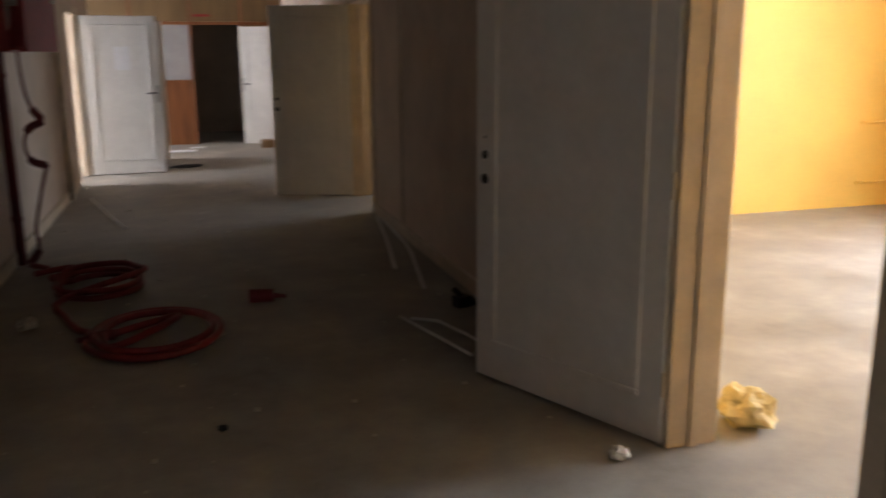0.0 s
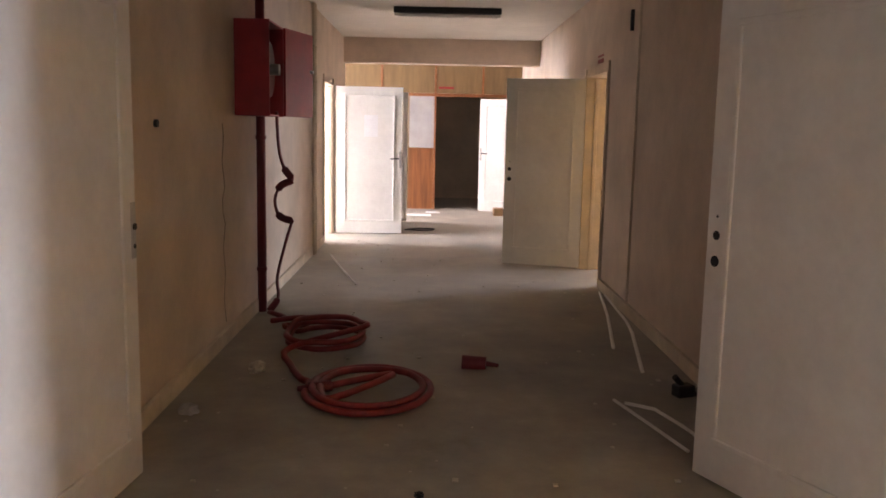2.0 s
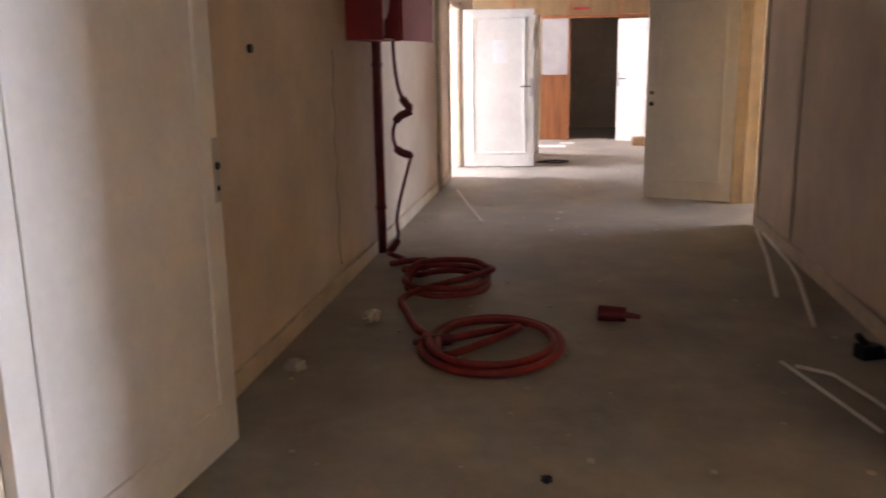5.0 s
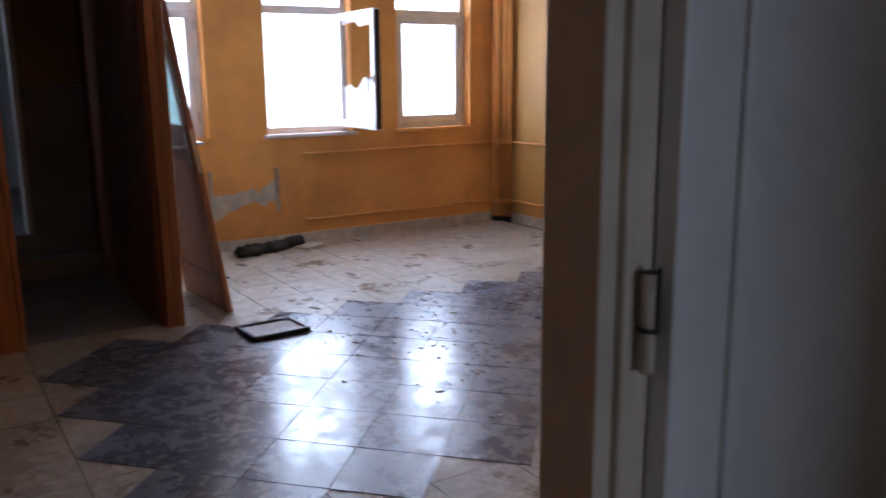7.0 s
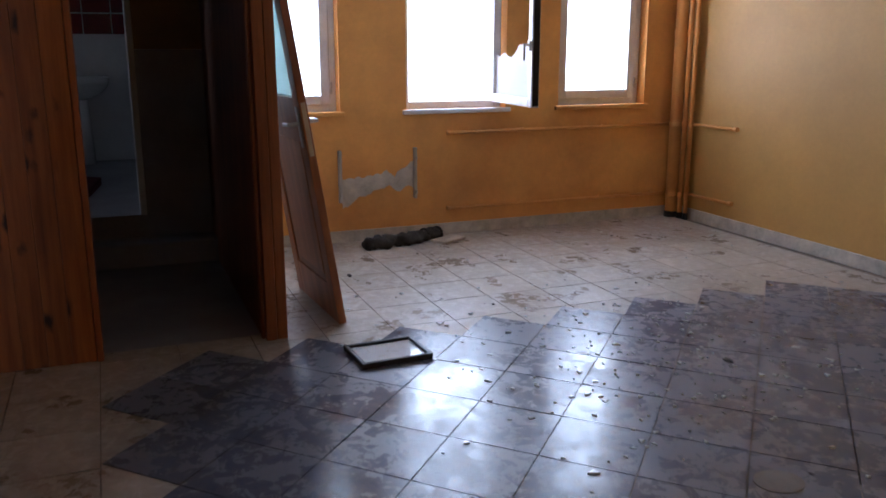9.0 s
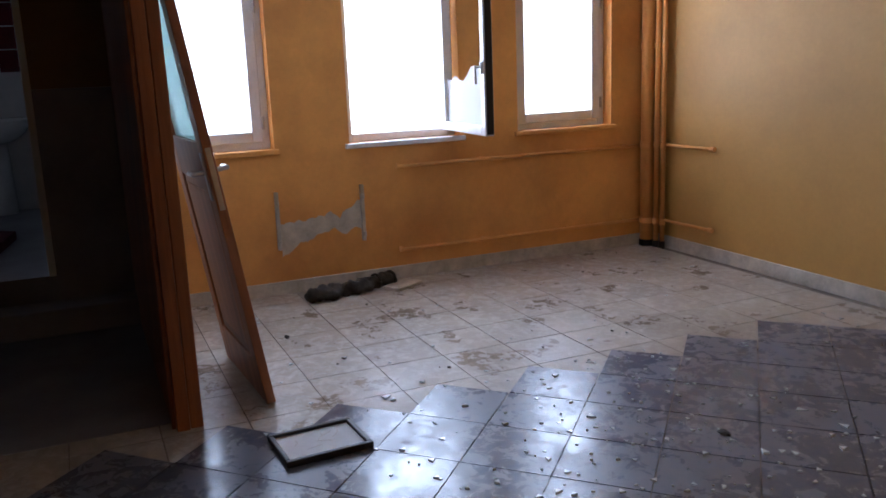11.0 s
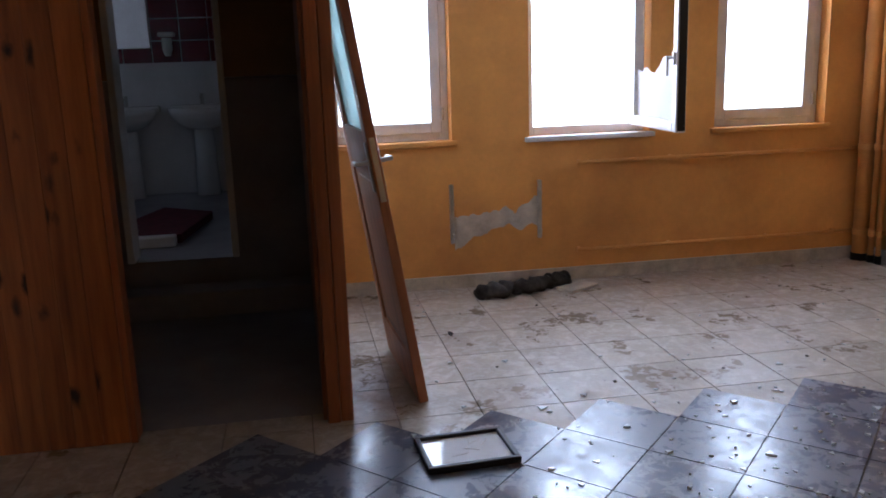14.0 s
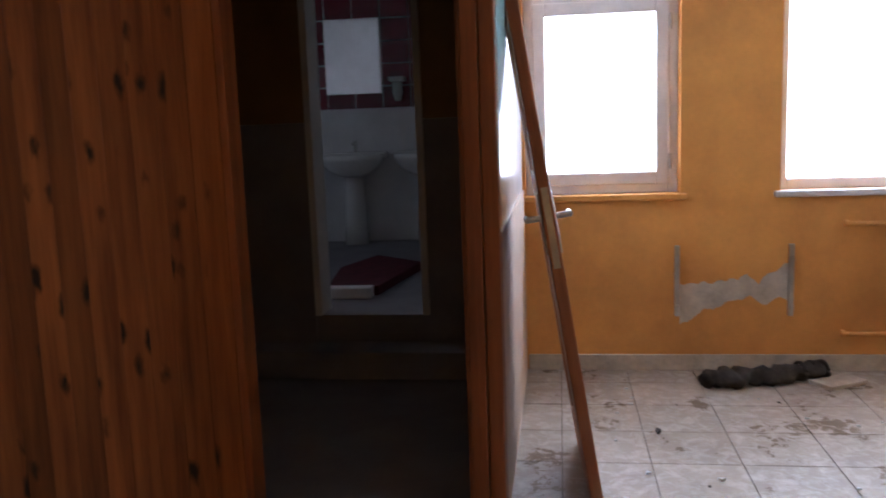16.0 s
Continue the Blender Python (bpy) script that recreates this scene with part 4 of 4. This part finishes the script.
solid("broken_board", boxes((-0.1, 0.14, -0.07, 0.07, -0.004, 0.02), bevel=0.004), M_PLASTER, "pale broken slab under the carpet roll", "slab", at=pose(-5.69, 2.68, 0, 0, 0, 120))

# dark picture frame with cracked glass, lying on the tiles
pf = thing("glazed_frame", "dark frame with cracked glass lying on the tiles", "frame", pose(-3.6, 1.545, 0.006, 0, 0, 93))
fw, fh, s = 0.17, 0.136, 0.02
for q in ((-fw, fw, -fh, -fh + s), (-fw, fw, fh - s, fh), (-fw, -fw + s, -fh + s, fh - s), (fw - s, fw, -fh + s, fh - s)):
    part("frame_bar", boxes((*q, 0, 0.026), bevel=0.004), M_BLACK, pf)
part("glass_panel", boxes((-fw + s, fw - s, -fh + s, fh - s, 0.004, 0.012)), M_MIRRORGLASS, pf, "cracked pale glass")
rnd = random.Random(11)
for k in range(7):
    x, y, a = rnd.uniform(-0.1, 0.1), rnd.uniform(-0.08, 0.08), rnd.uniform(0, 6.3)
    l = rnd.uniform(0.04, 0.09)
    x1, y1 = max(-0.145, min(0.145, x + l * math.cos(a))), max(-0.11, min(0.11, y + l * math.sin(a)))
    part("crack", tube(bmesh.new(), [(x, y, 0.0125), ((x + x1) / 2 + 0.01, (y + y1) / 2, 0.0125), (x1, y1, 0.0125)], 0.0018, 0.001, 4), M_STEEL, pf)

# door leaf leaning on the cubicle's side
lw, lh = 0.75, 2.0
lean = thing("leaning_door", "brown wooden door leaf with pale glass, leaning", "door", pose(-4.11, 1.47, 0.004, -8.6, 0, 183.5) )
for q in ((0, 0.1, -0.02, 0.02, 0, lh), (lw - 0.1, lw, -0.02, 0.02, 0, lh)):
    part("stile", boxes(q, bevel=0.004), M_DOORWOOD, lean)
for z0, z1 in ((0, 0.2), (0.98, 1.16), (lh - 0.11, lh)):
    part("rail", boxes((0.1, lw - 0.1, -0.019, 0.019, z0, z1), bevel=0.003), M_DOORWOOD, lean)
part("panel", boxes((0.1, lw - 0.1, -0.009, 0.009, 0.2, 0.98)), M_DOORWOOD, lean)
part("panel_raised", boxes((0.14, lw - 0.14, -0.014, 0.014, 0.24, 0.94), bevel=0.004), M_DOORWOOD, lean)
part("glass", boxes((0.1, lw - 0.1, -0.004, 0.004, 1.16, lh - 0.11)), M_AQUA, lean, "pale aqua patterned glass")
for s in (-1, 1):
    a, b = sorted((s * 0.02, s * 0.026))
    plate = part("handle_plate", boxes((0.035, 0.07, a, b, 0.92, 1.12), bevel=0.002), M_STEEL, lean)
    bm = cyl(bmesh.new(), (0.052, s * 0.024, 1.04), (0.052, s * 0.075, 1.04), 0.01, 10)
    cyl(bm, (0.052, s * 0.07, 1.04), (0.16, s * 0.07, 1.035), 0.0095, 10)
    part("handle", bm, M_STEEL, plate, "worn steel lever handle")
part("lock_strip", boxes((-0.003, -0.0005, -0.011, 0.011, 0.88, 1.14)), M_STEEL, lean, "steel lock strip")

# broken glass, grit and a stain
rnd = random.Random(21)
bm = bmesh.new()
for k in range(340):
    if k < 240:
        x, y = rnd.gauss(-3.05, 0.5), rnd.gauss(2.75, 0.5)
    else:
        x, y = rnd.uniform(-5.6, -1.0), rnd.uniform(1.4, 4.6)
    s = rnd.uniform(0.004, 0.021) * (1.0 if k % 5 else 1.5)
    a = rnd.uniform(0, 6.3)
    tri = [(x + s * rnd.uniform(0.4, 1) * math.cos(a + j * 2.1), y + s * rnd.uniform(0.4, 1) * math.sin(a + j * 2.1)) for j in range(3)]
    slab(bm, tri, 0.003, 0.003 + rnd.uniform(0.003, 0.009))
solid("glass_splinters", bm, M_SHARD, "broken window glass splinters on the tiles", "glass splinters", "stuff")
bm = bmesh.new()
for k in range(45):
    x, y, s = rnd.uniform(-5.8, -1.2), rnd.uniform(1.3, 4.7), rnd.uniform(0.002, 0.006)
    box(bm, x - s, x + s * 1.4, y - s, y + s, 0, s)
solid("floor_grit", bm, M_RUG, "dark grit scattered on the tiles", "grit", "stuff")
lump("rubble_piece", "small dark crumb on the tiles", "rubble", M_RUG, (-5.0, 1.75, 0), (0.03, 0.012, 0.007), 8)
lump("rubble_piece", "small dark crumb on the tiles", "rubble", M_RUG, (-2.95, 2.95, 0.002), (0.025, 0.018, 0.009), 9)
bm = bmesh.new()
slab(bm, [(-2.01 + 0.075 * math.cos(k * 0.349), 2.37 + 0.085 * math.sin(k * 0.349)) for k in range(18)], 0.0045, 0.0065)
solid("rust_stain", bm, M_GROUT, "round brown rust stain on the tiles", "stain", "structure")

turned(before)

# ---- outside ----
M_HAZE = bpy.data.materials.new("bright_overcast_haze")
M_HAZE.use_nodes = True
nt = M_HAZE.node_tree
em = nt.nodes.new("ShaderNodeEmission")
em.inputs[0].default_value, em.inputs[1].default_value = (0.93, 0.97, 1.0, 1), 14.0
nt.links.new(em.outputs[0], nt.nodes["Material Output"].inputs[0])
bm = bmesh.new()
ring = [(-14, -14), (-15, 3), (-14, 20)]
lo, hi = [bm.verts.new((x, y, -4.0)) for x, y in ring], [bm.verts.new((x, y, 11.0)) for x, y in ring]
for k in range(2):
    bm.faces.new((lo[k], lo[k + 1], hi[k + 1], hi[k]))
structure("backdrop", bm, M_HAZE, "bright white overcast distance outside the windows", "backdrop")
structure("ground", boxes((-600, 600, -600, 600, -4.2, -4.0)), M_GROUND, "pale concrete ground outside", "ground")

# ---- floor tiles ----
TX, TY = 0.25, 0.236        # half diagonals of the dark tiles
VX, VY = -3.965, 1.725


def dark_at(x, y):
    a, b = (x - VX) / TX, (y - VY) / TY
    return 0.6 < a < 9.4 and -5.4 < b < 11.4


P = 0.345
floor_ob = bpy.data.objects["floor_left_room"]
g = 0.0022
bm = boxes((-P / 2 + g, P / 2 - g, -P / 2 + g, P / 2 - g, -0.0115, 0.0))
light_mesh = mesh_of("tile", bm, M_LIGHT_TILE)
bm = bmesh.new()
g = 0.0035
slab(bm, [(-TX + g, 0), (0, -TY + g), (TX - g, 0), (0, TY - g)], -0.002, 0.0035)
dark_mesh = mesh_of("dark_tile", bm, M_DARK_TILE)
rnd = random.Random(5)
# pale tiles, laid square with the walls
i0, i1 = int((ROOM_W + 3.97) / P) - 1, int((0.5 + 3.97) / P) + 1
for i in range(i0, i1):
    for j in range(-8, 10):
        x, y = -3.97 + (i + 0.5) * P, 1.687 + (j + 0.5) * P
        if not (ROOM_W + 0.05 < x < 0.5 and -0.9 < y < ROOM_N):
            continue
        if dark_at(x - 0.17, y - 0.17) and dark_at(x + 0.17, y + 0.17) and dark_at(x - 0.17, y + 0.17) and dark_at(x + 0.17, y - 0.17):
            continue
        at = TURN @ Vector((x, y, 0))
        if at.x > -0.2 or (x < CX - 0.25 and y < SIDE - 0.25):
            continue
        ob = new("tile", light_mesh)
        ob.parent = floor_ob
        ob.matrix_basis = TURN @ pose(x, y, 0, rnd.uniform(-0.12, 0.12), rnd.uniform(-0.12, 0.12), 0)
# dark tiles, laid diagonally
for a in range(1, 10):
    for b in range(-5, 12):
        if (a + b) % 2 == 0:
            continue
        ob = new("dark_tile", dark_mesh)
        ob.parent = floor_ob
        ob.matrix_basis = TURN @ pose(VX + a * TX, VY + b * TY, 0, rnd.uniform(-0.15, 0.15), rnd.uniform(-0.15, 0.15), 0)
# knotty boards of the cubicle front
bm = boxes((-0.0205, 0, -0.049, 0.049, 0, H - 0.004), bevel=0.0015)
board_mesh = mesh_of("board", bm, M_PINE)
y = CY0 - 0.03 - 0.0495
while y > ROOM_S + 0.05:
    ob = new("board", board_mesh)
    ob.parent = clad
    ob.matrix_basis = pose(CX, y, 0.002)
    y -= 0.099
# glazed tiles of the wash room
bm = boxes((0, 0.011, -0.1235, 0.1235, -0.0935, 0.0935), bevel=0.002)
red_mesh = mesh_of("red_tile", bm, M_REDTILE)
back_ob = bpy.data.objects["wall_wash_back"]
for i in range(8):
    for j in range(6):
        ob = new("red_tile", red_mesh)
        ob.parent = back_ob
        ob.matrix_basis = pose(BX + 0.001, -1.1 + 0.255 * i, 1.6 + 0.197 * j)
